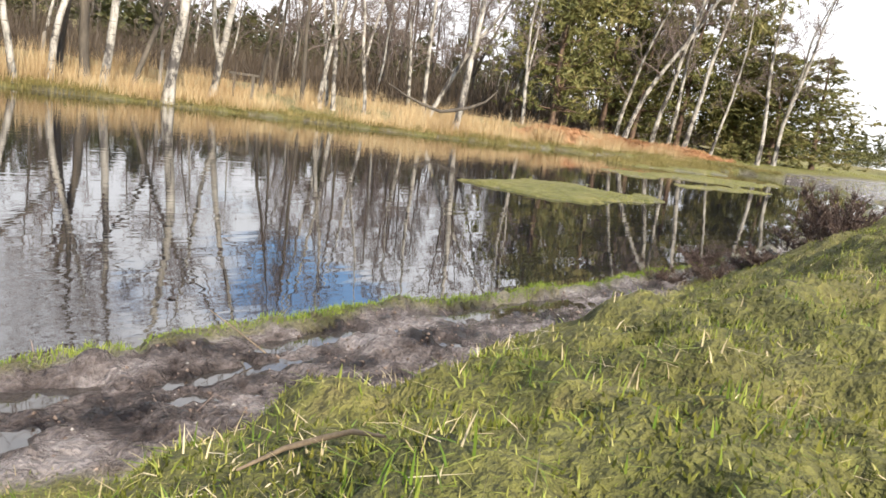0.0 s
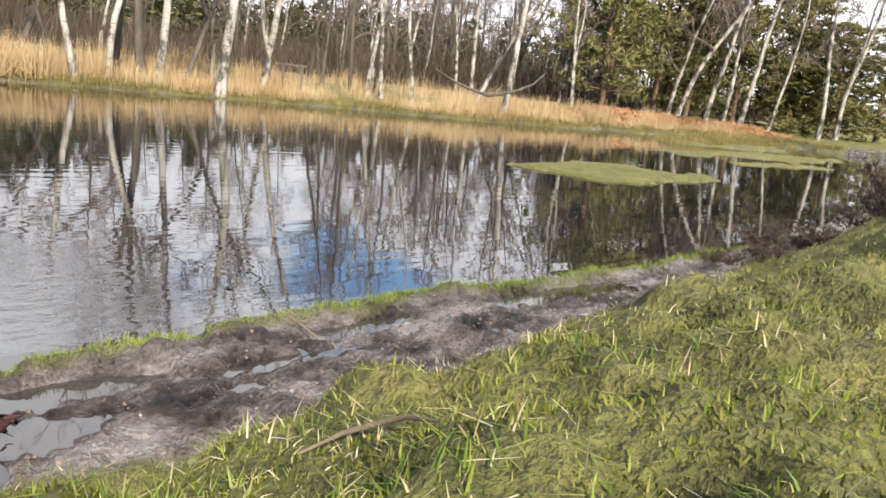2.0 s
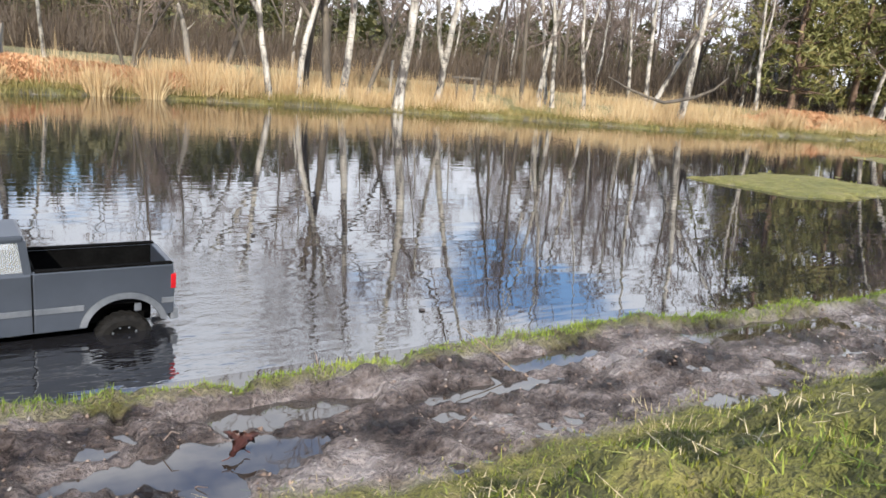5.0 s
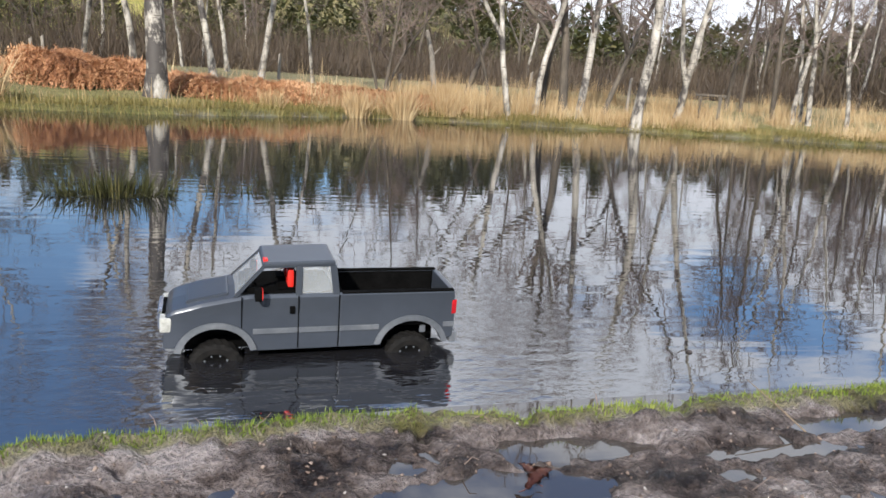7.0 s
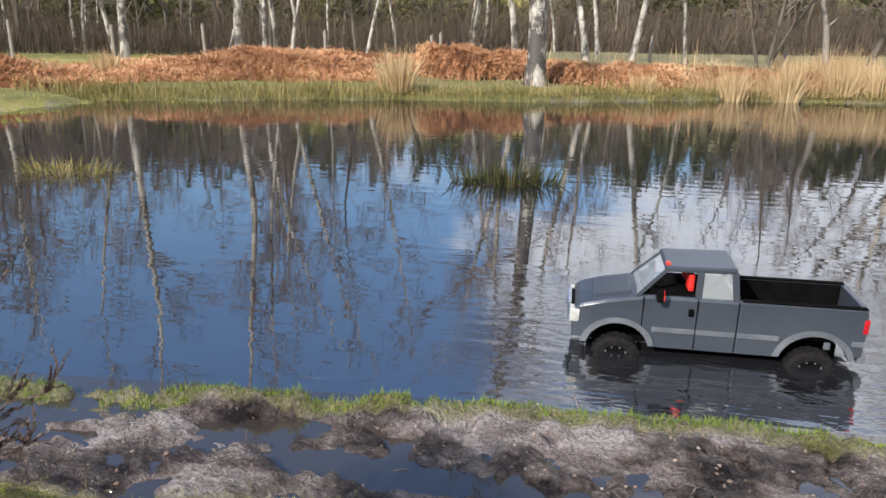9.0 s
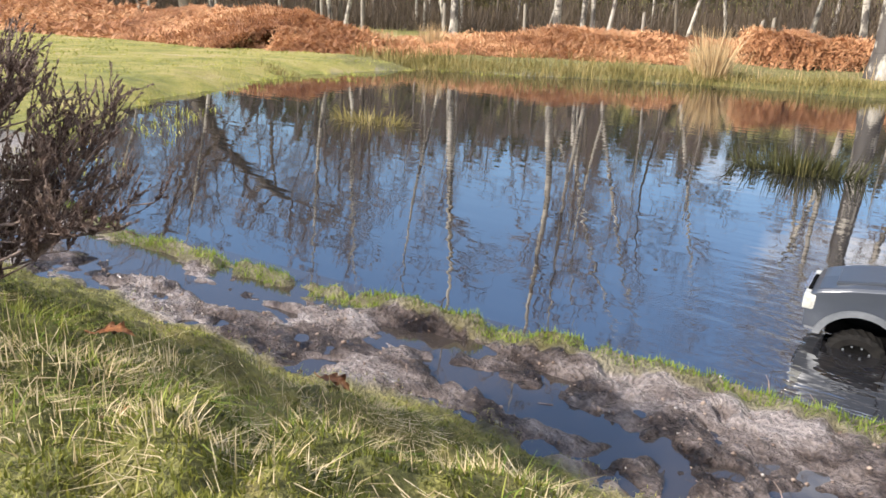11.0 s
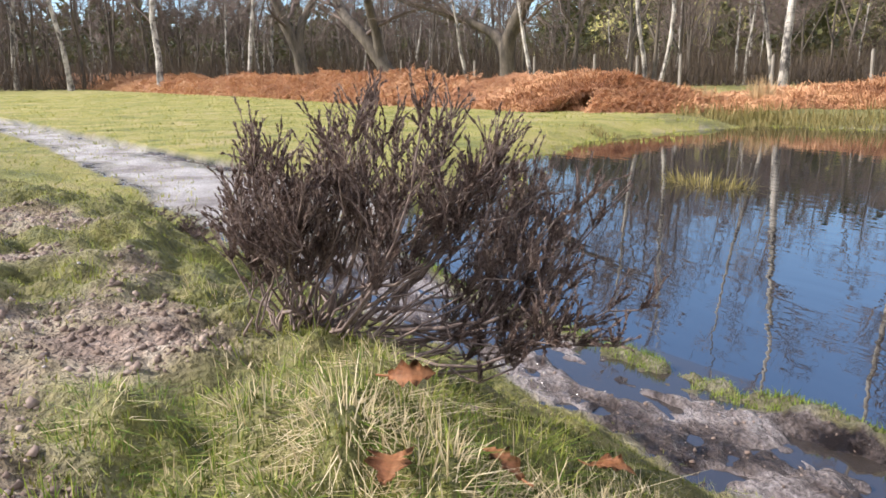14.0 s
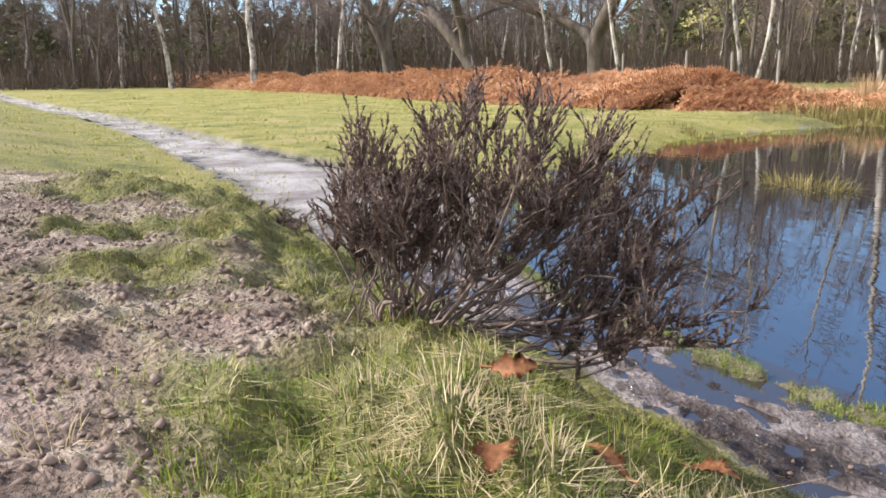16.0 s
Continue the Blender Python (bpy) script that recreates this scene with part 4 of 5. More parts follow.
    for y in (-0.049, 0.049):
        part("grille_bar", block((-0.001, y - 0.0025, 0.077), (0.006, y + 0.0025, 0.110), 0.001), M_CHROME, grille)
    badge = bmesh.new()
    bmesh.ops.create_uvsphere(badge, u_segments=12, v_segments=6, radius=1)
    for v in badge.verts:
        v.co = (v.co.x * 0.003 - 0.001, v.co.y * 0.010, v.co.z * 0.0045 + 0.094)
    part("badge", badge, M_CHROME, grille)
    # cab: roof, pillars and panes
    low = {"a": (0.126, 0.086), "b": (0.2345, 0.086), "c": (0.302, 0.086)}
    high = {"a": (0.178, 0.070), "b": (0.2365, 0.072), "c": (0.296, 0.071)}
    roof = block((0.172, -0.073, ROOF - 0.012), (0.300, 0.073, ROOF), 0.005)
    for v in roof.verts:
        v.co.z += 0.006 * (1 - (v.co.y / 0.073) ** 2) - 0.004 * max(0, (0.196 - v.co.x) / 0.024)
    part("roof", roof, M_PAINT, truck, "grey roof with a scuffed red front edge")
    part("roof_light", block((0.174, -0.060, ROOF - 0.006), (0.182, -0.042, ROOF + 0.0012), 0.001), M_RED, truck, "small red roof marker")
    zt, zb = ROOF - 0.008, BELT - 0.004
    for sgn in (-1, 1):
        for k, w in (("a", 0.007), ("b", 0.011), ("c", 0.012)):
            bm = bmesh.new()
            (u0, h0), (u1, h1) = low[k], high[k]
            c = []
            for u, h, z in ((u0, h0, zb), (u1, h1, zt)):
                c.append([bm.verts.new((u + du, sgn * (h - dy), z)) for du, dy in ((-w / 2, 0), (w / 2, 0), (w / 2, 0.008), (-w / 2, 0.008))])
            bm.faces.new(c[0])
            bm.faces.new(c[1][::-1])
            for i in range(4):
                bm.faces.new((c[0][i], c[0][(i + 1) % 4], c[1][(i + 1) % 4], c[1][i]))
            bmesh.ops.recalc_face_normals(bm, faces=bm.faces)
            part("pillar", bm, M_PAINT, truck)
        bm = bmesh.new()
        q = [(low["b"][0] + 0.006, low["b"][1] - 0.003, zb), (low["c"][0] - 0.006, low["c"][1] - 0.003, zb), (high["c"][0] - 0.006, high["c"][1] - 0.003, zt), (high["b"][0] + 0.006, high["b"][1] - 0.003, zt)]
        bm.faces.new([bm.verts.new((u, sgn * h, z)) for u, h, z in q])
        bmesh.ops.solidify(bm, geom=bm.faces[:], thickness=0.0015)
        part("rear_side_window", bm, M_GLASS, truck, "clear side pane").visible_shadow = False
    for name, u0, u1, m in (("windscreen", low["a"][0], high["a"][0], M_SCREEN), ("rear_window", low["c"][0], high["c"][0], M_GLASS)):
        bm = bmesh.new()
        bm.faces.new([bm.verts.new(p) for p in ((u0, -0.082, zb), (u0, 0.082, zb), (u1, 0.067, zt), (u1, -0.067, zt))])
        bmesh.ops.solidify(bm, geom=bm.faces[:], thickness=0.0015)
        part(name, bm, m, truck).visible_shadow = False
    part("cab_floor", block((0.136, -0.08, 0.1505), (0.300, 0.08, 0.1525)), M_BLACK, truck)
    for y in (-0.040, 0.040):
        seat = part("seat", block((0.200, y - 0.022, 0.1525), (0.228, y + 0.022, 0.157), 0.002), M_BLACK, truck, "black seat with a bright red back")
        back = block((0.217, y - 0.020, 0.155), (0.228, y + 0.020, 0.193), 0.004)
        part("backrest", back, M_RED, seat)
    part("dashboard", block((0.146, -0.075, 0.1525), (0.160, 0.075, 0.161), 0.002), M_BLACK, truck)
    # wheels with knobbly tyres
    for u in (FRONT, REAR):
        for sgn in (-1, 1):
            tyre = bmesh.new()
            n, prof = 40, ((0.60, -0.020), (0.86, -0.022), (1.0, -0.017), (1.0, 0.0), (1.0, 0.017), (0.86, 0.022), (0.60, 0.020))
            rings = []
            for k in range(n):
                a = 2 * math.pi * k / n
                ring = []
                for i, (f, w) in enumerate(prof):
                    knob = 1.0 + (0.06 if (k + i) % 2 == 0 and 2 <= i <= 4 else 0.0)
                    ring.append(tyre.verts.new((math.cos(a) * WHEEL * f * knob, w, math.sin(a) * WHEEL * f * knob)))
                rings.append(ring)
            for k in range(n):
                p, q = rings[k], rings[(k + 1) % n]
                for i in range(len(prof)):
                    j = (i + 1) % len(prof)
                    tyre.faces.new((p[i], p[j], q[j], q[i]))
            bmesh.ops.recalc_face_normals(tyre, faces=tyre.faces)
            wheel = part("tyre", tyre, M_RUBBER, truck, "knobbly muddy black tyre")
            wheel.location = (u, sgn * 0.072, 0.006)
            rim = bmesh.new()
            bmesh.ops.create_cone(rim, segments=20, radius1=0.028, radius2=0.022, depth=0.012, cap_ends=True)
            bmesh.ops.rotate(rim, verts=rim.verts, matrix=Matrix.Rotation(radians(90 * sgn), 3, "X"))
            bmesh.ops.translate(rim, verts=rim.verts, vec=(0, sgn * 0.012, 0))
            part("rim", rim, M_BLACK, wheel)
            for k in range(10):
                a = 2 * math.pi * k / 10
                bolt = block((-0.0015, -0.001, -0.0015), (0.0015, 0.001, 0.0015))
                bmesh.ops.translate(bolt, verts=bolt.verts, vec=(math.cos(a) * 0.0235, sgn * 0.018, math.sin(a) * 0.0235))
                part("rim_bolt", bolt, M_SILVER, wheel)
    for u in (FRONT, REAR):
        axle = block((u - 0.008, -0.06, 0.003), (u + 0.008, 0.06, 0.018), 0.003)
        part("axle", axle, M_BLACK, truck)
    part("chassis", block((0.04, -0.03, 0.022), (0.50, 0.03, 0.05), 0.003), M_BLACK, truck)
    part("shock_absorber", block((0.462, -0.086, 0.058), (0.474, -0.080, 0.074), 0.003), M_SILVER, truck, "pale suspension block")
    return tagged(truck, "dark grey radio-controlled model pick-up truck wading through the pond", "model truck")


truck = build_truck()
truck.matrix_basis = pose(-0.096, 1.405, -0.013, 3.5, 0, 4.0) @ Matrix.Diagonal((1.03, 0.78, 0.94, 1))


# ---- grass ----
def polar(n, r0, r1, a0, a1, keep, seed, power=1.0):
    g = np.random.default_rng(seed)
    r, a = r0 + (r1 - r0) * g.random(n) ** power, np.radians(g.uniform(a0, a1, n))
    x, y = r * np.sin(a), r * np.cos(a)
    z, m, lawn, sand, d, s, pale = land(x, y)
    k = keep(x, y, z, m, lawn, sand, d, s, g)
    return x[k], y[k], z[k], r[k], g


def turf():
    """Short blades over the near bank, thinner on bare soil."""
    x, y, z, r, g = polar(340000, 0.10, 3.6, -108, 96, lambda x, y, z, m, l, sand, d, s, g: (s > -0.01) & (d > 0.05) & (g.random(len(x)) > sand * 1.15) & (fbm(x, y, 11, 3) + g.normal(0, 0.12, len(x)) > 0.40), 31, 1.25)
    size = 0.55 + 0.9 * fbm(x + 3, y, 9, 2)
    me = blade_mesh("turf", x, y, z - 0.002, size * g.uniform(0.004, 0.011, len(x)) * np.clip(0.55 + r * 0.4, 0.5, 1.5), 0.0005 + 0.0005 * r, 0.85, M_GRASS, 0.8, 32)
    stuff("turf", me, "short mossy yellow-green turf on the bank", "grass")
    x, y, z, r, g = polar(42000, 0.12, 2.2, 8, 96, lambda x, y, z, m, l, sand, d, s, g: (s > 0.0) & (fbm(x + 8, y, 10, 3) + g.normal(0, 0.08, len(x)) > 0.47), 37, 1.2)
    me = blade_mesh("loose_grass", x, y, z - 0.002, g.uniform(0.004, 0.013, len(x)) * (0.4 + 1.2 * vnoise(x, y, 13)), 0.0008 + 0.0006 * r, 1.35, M_LUSH, 0.9, 38)
    stuff("loose_grass", me, "longer fresh green blades over the mossy bank", "grass")
    x, y, z, r, g = polar(12000, 0.12, 2.0, 0, 96, lambda x, y, z, m, l, sand, d, s, g: (s > 0.0) & (fbm(x + 31, y, 12, 3) > 0.5), 39, 1.2)
    me = blade_mesh("dead_grass", x, y, z - 0.001, g.uniform(0.006, 0.017, len(x)), 0.0007 + 0.0005 * r, 1.7, M_STRAW, 0.9, 40)
    stuff("dead_grass", me, "bleached dead blades lying over the moss", "grass")
    # low cushions of moss between the blades
    x, y, z, r, g = polar(300000, 0.10, 2.6, -108, 96, lambda x, y, z, m, l, sand, d, s, g: (s > 0.02) & (g.random(len(x)) > sand * 1.3) & (fbm(x + 20, y, 13, 3) > 0.44), 35, 1.3)
    me = blade_mesh("moss", x, y, z - 0.001, g.uniform(0.0025, 0.0065, len(x)), 0.0010 + 0.0007 * r, 1.0, M_MOSS, 0.6, 36)
    stuff("moss", me, "low cushions of olive moss", "moss")


M_MOSS = blades("moss", [(0.0, (0.025, 0.03, 0.006)), (0.5, (0.10, 0.11, 0.018)), (0.85, (0.22, 0.21, 0.04)), (1.0, (0.22, 0.12, 0.05))], scale=7)
turf()


def tussock(name, cx, cy, spread, count, lengths, width, lean, material, label, seed, lift=0.0, cat="grass tuft", squash=1.0, kind=""):
    g = np.random.default_rng(seed)
    a, r = g.uniform(0, 6.283, count), spread * g.random(count) ** 0.6
    x, y = cx + r * np.cos(a), cy + r * np.sin(a) * squash
    z = np.maximum(land(x, y)[0], 0.0 if lift else -9) - 0.004
    me = blade_mesh(name, x - cx, y - cy, z, g.uniform(*lengths, count), width, lean, material, 0.9, seed)
    ob = new(name, me)
    ob.location = (cx, cy, 0)
    return tagged(ob, label, cat, kind=kind)


# the long dry tuft on the near bank and its neighbours
g = np.random.default_rng(41)
for k in range(26):
    t = g.random()
    cx, cy = -0.46 + 0.24 * t + g.normal(0, 0.02), 0.02 + 0.13 * g.random() + 0.09 * t
    tussock("dry_grass_tuft", cx, cy, 0.038, 190, (0.008, 0.026), 0.0008, 1.9, M_STRAW if k % 5 < 3 else M_LUSH, "bleached straw-coloured grass tuft on the bank", 700 + k)
for k in range(44):
    cx, cy = g.uniform(-0.42, 0.12), g.uniform(0.2, 0.56)
    tussock("dry_grass_tuft", cx, cy, 0.05, 120, (0.008, 0.022), 0.0009, 1.7, M_STRAW if k % 4 else M_LUSH, "bleached straw-coloured grass tuft on the bank", 740 + k)
h = np.random.default_rng(47)
for k in range(34):
    cx, cy = h.uniform(-0.32, 0.1), h.uniform(0.14, 0.5)
    tussock("dry_grass_tuft", cx, cy, 0.05, 150, (0.008, 0.022), 0.0008, 1.7, M_STRAW if k % 4 else M_GRASS, "bleached straw-coloured grass tuft on the bank", 1400 + k)
for k in range(20):
    cx = g.uniform(0.5, 2.6)
    cy = np.interp(cx, MUD_X, MUD_Y) - g.uniform(0.0, 0.3)
    tussock("grass_tuft", cx, cy, 0.05, 60, (0.010, 0.028), 0.0012, 0.8, M_GRASS if k % 3 else M_STRAW, "taller green grass tuft at the edge of the mud", 780 + k)


g = np.random.default_rng(44)
for k in range(64):                                  # lush hummock beside the bush
    a, r = g.uniform(0, 6.283), 0.105 * math.sqrt(g.random())
    cx, cy = -0.385 + r * math.cos(a), 0.062 + r * math.sin(a)
    green = g.random() > 0.38 + 2.5 * (cy - 0.03)
    tussock("grass_tuft" if green else "dry_grass_tuft", cx, cy, g.uniform(0.012, 0.026), 90 if green else 45, (0.006, 0.021), 0.0008, 1.7, M_LUSH if green else M_STRAW,
            "lush yellow-green grass tuft on the hummock" if green else "bleached straw-coloured grass tuft on the hummock", 1500 + k)

g = np.random.default_rng(43)
for k in range(46):
    cx = g.uniform(-0.9, -0.12)
    cy = g.uniform(-0.10, 0.30) + 0.10 * (cx < -0.5)
    if float(land(np.array([cx]), np.array([cy]))[3][0]) > 0.55 and k % 3:
        continue
    tussock("grass_tuft", cx, cy, g.uniform(0.02, 0.045), 120, (0.007, 0.022), 0.0008, 0.95, M_GRASS if k % 4 else M_STRAW, "short green grass tuft on the trodden bank", 860 + k)
for k in range(40):
    cx = g.uniform(0.15, 2.2)
    cy = np.interp(cx, MUD_X, MUD_Y) - g.uniform(0.02, 0.62)
    tussock("grass_tuft", cx, cy, g.uniform(0.025, 0.05), 150, (0.005, 0.013), 0.0007 + 0.0003 * cx, 1.1, M_GRASS if k % 3 else M_MOSS, "short green grass tuft on the mossy bank", 910 + k)


def edge_grass():
    """The bright green fringe between mud and pond."""
    x, y, z, g = scatter(220000, -1.7, 3.0, 0.70, 1.12, lambda x, y, z, m, l, sand, d, s, g: (d > 0.004) & (d < 0.075) & (s < -0.05) & (vnoise(x + 7, y, 6) + 0.5 * vnoise(x, y, 22) > 0.30) & (g.random(len(x)) < 0.8), 51)
    me = blade_mesh("waterside_grass", x, y, z - 0.003, g.uniform(0.005, 0.016, len(x)) * (0.5 + 0.9 * vnoise(x, y, 15)), 0.0014, 0.5, M_EDGE, 0.6, 52)
    stuff("waterside_grass", me, "bright green short grass fringing the water", "grass")
    x, y, z, g = scatter(150000, -24, -1.5, -4, 6.2, lambda x, y, z, m, l, sand, d, s, g: (m < 0.4) & (d > 0.02) & (g.random(len(x)) < 1.2 / (0.4 + np.hypot(x, y) * 0.12)), 53)
    me = blade_mesh("field_grass", x, y, z - 0.004, g.uniform(0.006, 0.020, len(x)) * (0.4 + 1.3 * vnoise(x, y, 2.7)), 0.003 + 0.0010 * np.hypot(x, y), 1.1, M_FIELD, 0.8, 54)
    stuff("field_grass", me, "short grazed yellow-green field grass", "grass")
    x, y, z, g = scatter(60000, -6.5, -2.0, 0.9, 7.2, lambda x, y, z, m, l, sand, d, s, g: (d < 0.06) & (d > -0.40) & (vnoise(x, y, 3.2) + 0.5 * vnoise(x, y, 9) > 0.80 - 0.5 * d), 57)
    me = blade_mesh("shallows_grass", x, y, np.maximum(z, -0.01), g.uniform(0.012, 0.04, len(x)), 0.005, 1.0, M_FIELD, 0.8, 58)
    stuff("shallows_grass", me, "flattened yellow-green grass in the pond's shallows", "water grass")
    x, y, z, g = scatter(60000, 3, 40, 0.8, 13, lambda x, y, z, m, l, sand, d, s, g: (d > 0.0) & (g.random(len(x)) < 0.8) & ((y < 9.2) | (x > 13)), 55)
    me = blade_mesh("marsh_grass", x, y, z - 0.004, g.uniform(0.008, 0.025, len(x)), 0.0015 + 0.0006 * np.hypot(x, y), 1.0, M_FIELD, 0.8, 56)
    stuff("marsh_grass", me, "short green marsh grass on islets and flats", "grass")


M_FIELD = blades("field_grass", [(0.0, (0.09, 0.11, 0.022)), (0.45, (0.26, 0.27, 0.05)), (0.75, (0.42, 0.39, 0.10)), (1.0, (0.54, 0.44, 0.22))], scale=3.2)
edge_grass()


def far_bank():
    """Sedge at the waterline and golden moor grass behind it."""
    x, y, z, g = scatter(260000, -8, 22, 6.3, 12.0, lambda x, y, z, m, l, sand, d, s, g: (d > -0.06) & (d < 0.75) & (g.random(len(x)) < np.where(d < 0.4, 1, 0.55)) & (y > 6.2), 61)
    me = blade_mesh("sedge", x, y, z - 0.01, g.uniform(0.03, 0.13, len(x)) * (0.5 + vnoise(x, y, 2.5)) * np.where(x < -2.6, 1.4, 1.0), 0.008, 0.55, M_SEDGE, 0.8, 62)
    stuff("sedge", me, "olive green sedge along the far waterline", "sedge")

    def golden(x, y, z, m, l, sand, d, s, g):
        along = smooth((x - 0.3) / 1.5) * (1 - 0.55 * smooth((x - 11) / 3)) + 0.05
        clump = np.clip((fbm(x, y, 1.7, 2) - 0.36) * 4, 0, 1)
        return (d > 0.12) & (d < 3.4) & (g.random(len(x)) < along * clump * np.clip(1.3 - d * 0.22, 0.3, 1)) & (y > 6)
    x, y, z, g = scatter(210000, -3, 21, 8.0, 13.6, golden, 63)
    me = blade_mesh("moor_grass", x, y, z - 0.01, g.uniform(0.10, 0.5, len(x)) * (0.15 + 1.2 * vnoise(x + 5, y, 1.6)), 0.006, 0.3, M_TALL, 0.7, 64)
    stuff("moor_grass", me, "tall golden moor grass on the far bank", "grass")


far_bank()
for k, (x, y, h) in enumerate(((-2.6, 8.3, 0.55), (1.9, 9.75, 0.52), (1.27, 9.7, 0.38), (-2.75, 8.5, 0.4), (2.6, 10.2, 0.42), (-6.3, 8.0, 0.4), (14.2, 9.6, 0.5), (15.0, 9.7, 0.45), (-6.7, 7.5, 0.3), (0.2, 9.6, 0.25), (3.1, 10.25, 0.5))):
    tussock("moor_grass_tussock", x, y, 0.14, 340, (h * 0.35, h * 1.1), 0.008, 0.26, M_TALL, "tall golden moor grass tussock on the bank", 800 + k)


# ---- bracken ----
def fronds(name, cx, cy, base, top, label, seed, size=0.16, category="bracken", kind=""):
    """Collapsed fern fronds, each an arching spine with pairs of leaflets."""
    g = np.random.default_rng(seed)
    n = len(cx)
    a = g.uniform(0, 6.283, n)
    z = base + (top - base) * g.random(n) ** 0.55
    ln = size * g.uniform(0.6, 1.5, n)
    out = np.stack([np.cos(a), np.sin(a), np.zeros(n)], -1)
    side = np.stack([-np.sin(a), np.cos(a), g.normal(0, 0.5, n)], -1)
    o = np.stack([cx, cy, z], -1)
    rise, fall = g.uniform(0.0, 0.9, n), g.uniform(0.4, 1.5, n)
    tris = []
    for i in range(8):
        t, t2 = i / 8, (i + 1) / 8
        p = o + ln[:, None] * (out * t) + np.outer(ln * (rise * t - fall * t * t), (0, 0, 1))
        t2 = t2 - 0.045
        q = o + ln[:, None] * (out * t2) + np.outer(ln * (rise * t2 - fall * t2 * t2), (0, 0, 1))
        w = (ln * 0.24 * (1 - t * 0.85))[:, None]
        for sg in (-1, 1):
            tip = (p + q) / 2 + side * w * sg + out * w * 0.4 + np.outer(ln * 0.08 * g.normal(0, 1, n), (0, 0, 1))
            tris.append(np.stack([p, q, tip], 1))
    v = np.stack(tris, 1).reshape(-1, 3)
    ob = new(name, mesh_of(name, v, np.arange(len(v)).reshape(-1, 3), M_BRACKEN))
    return tagged(ob, label, category, kind=kind or "")


def bracken_band(pts, width, height, count, seed, size):
    g = np.random.default_rng(seed)
    pts = np.array(pts, float)
    seg = np.linalg.norm(np.diff(pts, axis=0), axis=1)
    cum = np.r_[0, np.cumsum(seg)]
    t = g.random(count) * cum[-1]
    cx, cy = np.interp(t, cum, pts[:, 0]), np.interp(t, cum, pts[:, 1])
    off = g.uniform(-0.5, 0.5, count)
    i = np.clip(np.searchsorted(cum, t) - 1, 0, len(seg) - 1)
    nx, ny = -(pts[i + 1, 1] - pts[i, 1]) / seg[i], (pts[i + 1, 0] - pts[i, 0]) / seg[i]
    cx, cy = cx + nx * off * width, cy + ny * off * width
    base = land(cx, cy)[0]
    ends = 0.25 + 0.75 * smooth(np.minimum(t, cum[-1] - t) / 1.6)
    h = ends * height * (0.35 + 1.1 * fbm(cx, cy, 0.9, 3)) * np.clip(1.25 - (2 * np.abs(off)) ** 2, 0.25, 1)
    return fronds("bracken", cx, cy, base, base + h, "collapsed rust-brown bracken along the field edge", seed, size, "bracken", "stuff")


bracken_band([(-60, -8), (-36, 2.2), (-18.5, 6.1), (-10.4, 6.65)], 2.6, 0.60, 22000, 71, 0.28)
bracken_band([(-13, 6.6), (-7.8, 6.8), (-6.6, 7.9)], 2.2, 0.46, 18000, 72, 0.21)
bracken_band([(-8.5, 6.9), (-7.0, 7.6), (-5.4, 9.0), (-3.6, 10.0)], 2.0, 0.17, 11000, 76, 0.17)
bracken_band([(-8.5, 9.6), (-5.5, 11.0), (-3.0, 11.6)], 1.6, 0.14, 7000, 73, 0.16)
bracken_band([(-1.0, 10.4), (1.0, 11.2), (3.2, 11.4)], 1.4, 0.16, 4200, 74, 0.14)
bracken_band([(15, 10.6), (19, 11.0), (24, 9.4)], 1.6, 0.25, 4000, 75, 0.2)
for k, (x, y, rx, h) in enumerate(((-2.15, 10.35, 0.80, 0.66), (-0.30, 10.5, 0.95, 0.42), (-4.6, 9.9, 0.9, 0.36))):
    g = np.random.default_rng(80 + k)
    a, r = g.uniform(0, 6.283, 4500), np.sqrt(g.random(4500))
    cx, cy = x + r * rx * np.cos(a), y + 0.7 * r * rx * np.sin(a)
    base = land(cx, cy)[0]
    mound = fronds("bracken_mound", cx, cy, base, base + h * (1.08 - r ** 2) * (0.75 + 0.5 * vnoise(cx, cy, 3)), "rounded heap of dead rust-brown bracken", 80 + k, 0.18, "bracken mound")

# ---- fallen boughs and a rail on the far bank ----
for pts, radii in (([(9.55, 9.91, 0.84), (9.81, 9.65, 0.66), (10.04, 9.43, 0.55), (10.26, 9.19, 0.47), (10.38, 9.05, 0.51)], (0.012, 0.02, 0.026, 0.03, 0.034)),
                   ([(10.38, 9.05, 0.51), (10.61, 8.8, 0.61), (10.78, 8.58, 0.76), (10.91, 8.43, 0.98)], (0.034, 0.03, 0.022, 0.010))):
    tw = Twigs()
    tw.tube(np.array(pts), radii, 7)
    tagged(new("fallen_bough", tw.mesh("fallen_bough", M_DARK_BARK)), "bare curved bough lying low over the grass", "fallen bough")
rail = new("wooden_rail")
for name, lo, hi in (("plank", (-0.23, -0.03, 0.25), (0.23, 0.03, 0.285)), ("leg", (-0.17, -0.025, -0.1), (-0.12, 0.025, 0.25)), ("leg", (0.12, -0.025, -0.1), (0.17, 0.025, 0.25))):
    part(name, block(lo, hi, 0.006), M_DARK_BARK, rail)
rail.matrix_basis = pose(6.8, 9.82 + 0.45, 0.33, 0, 0, -34)
tagged(rail, "low dark wooden rail half hidden in the tall grass", "wooden rail")

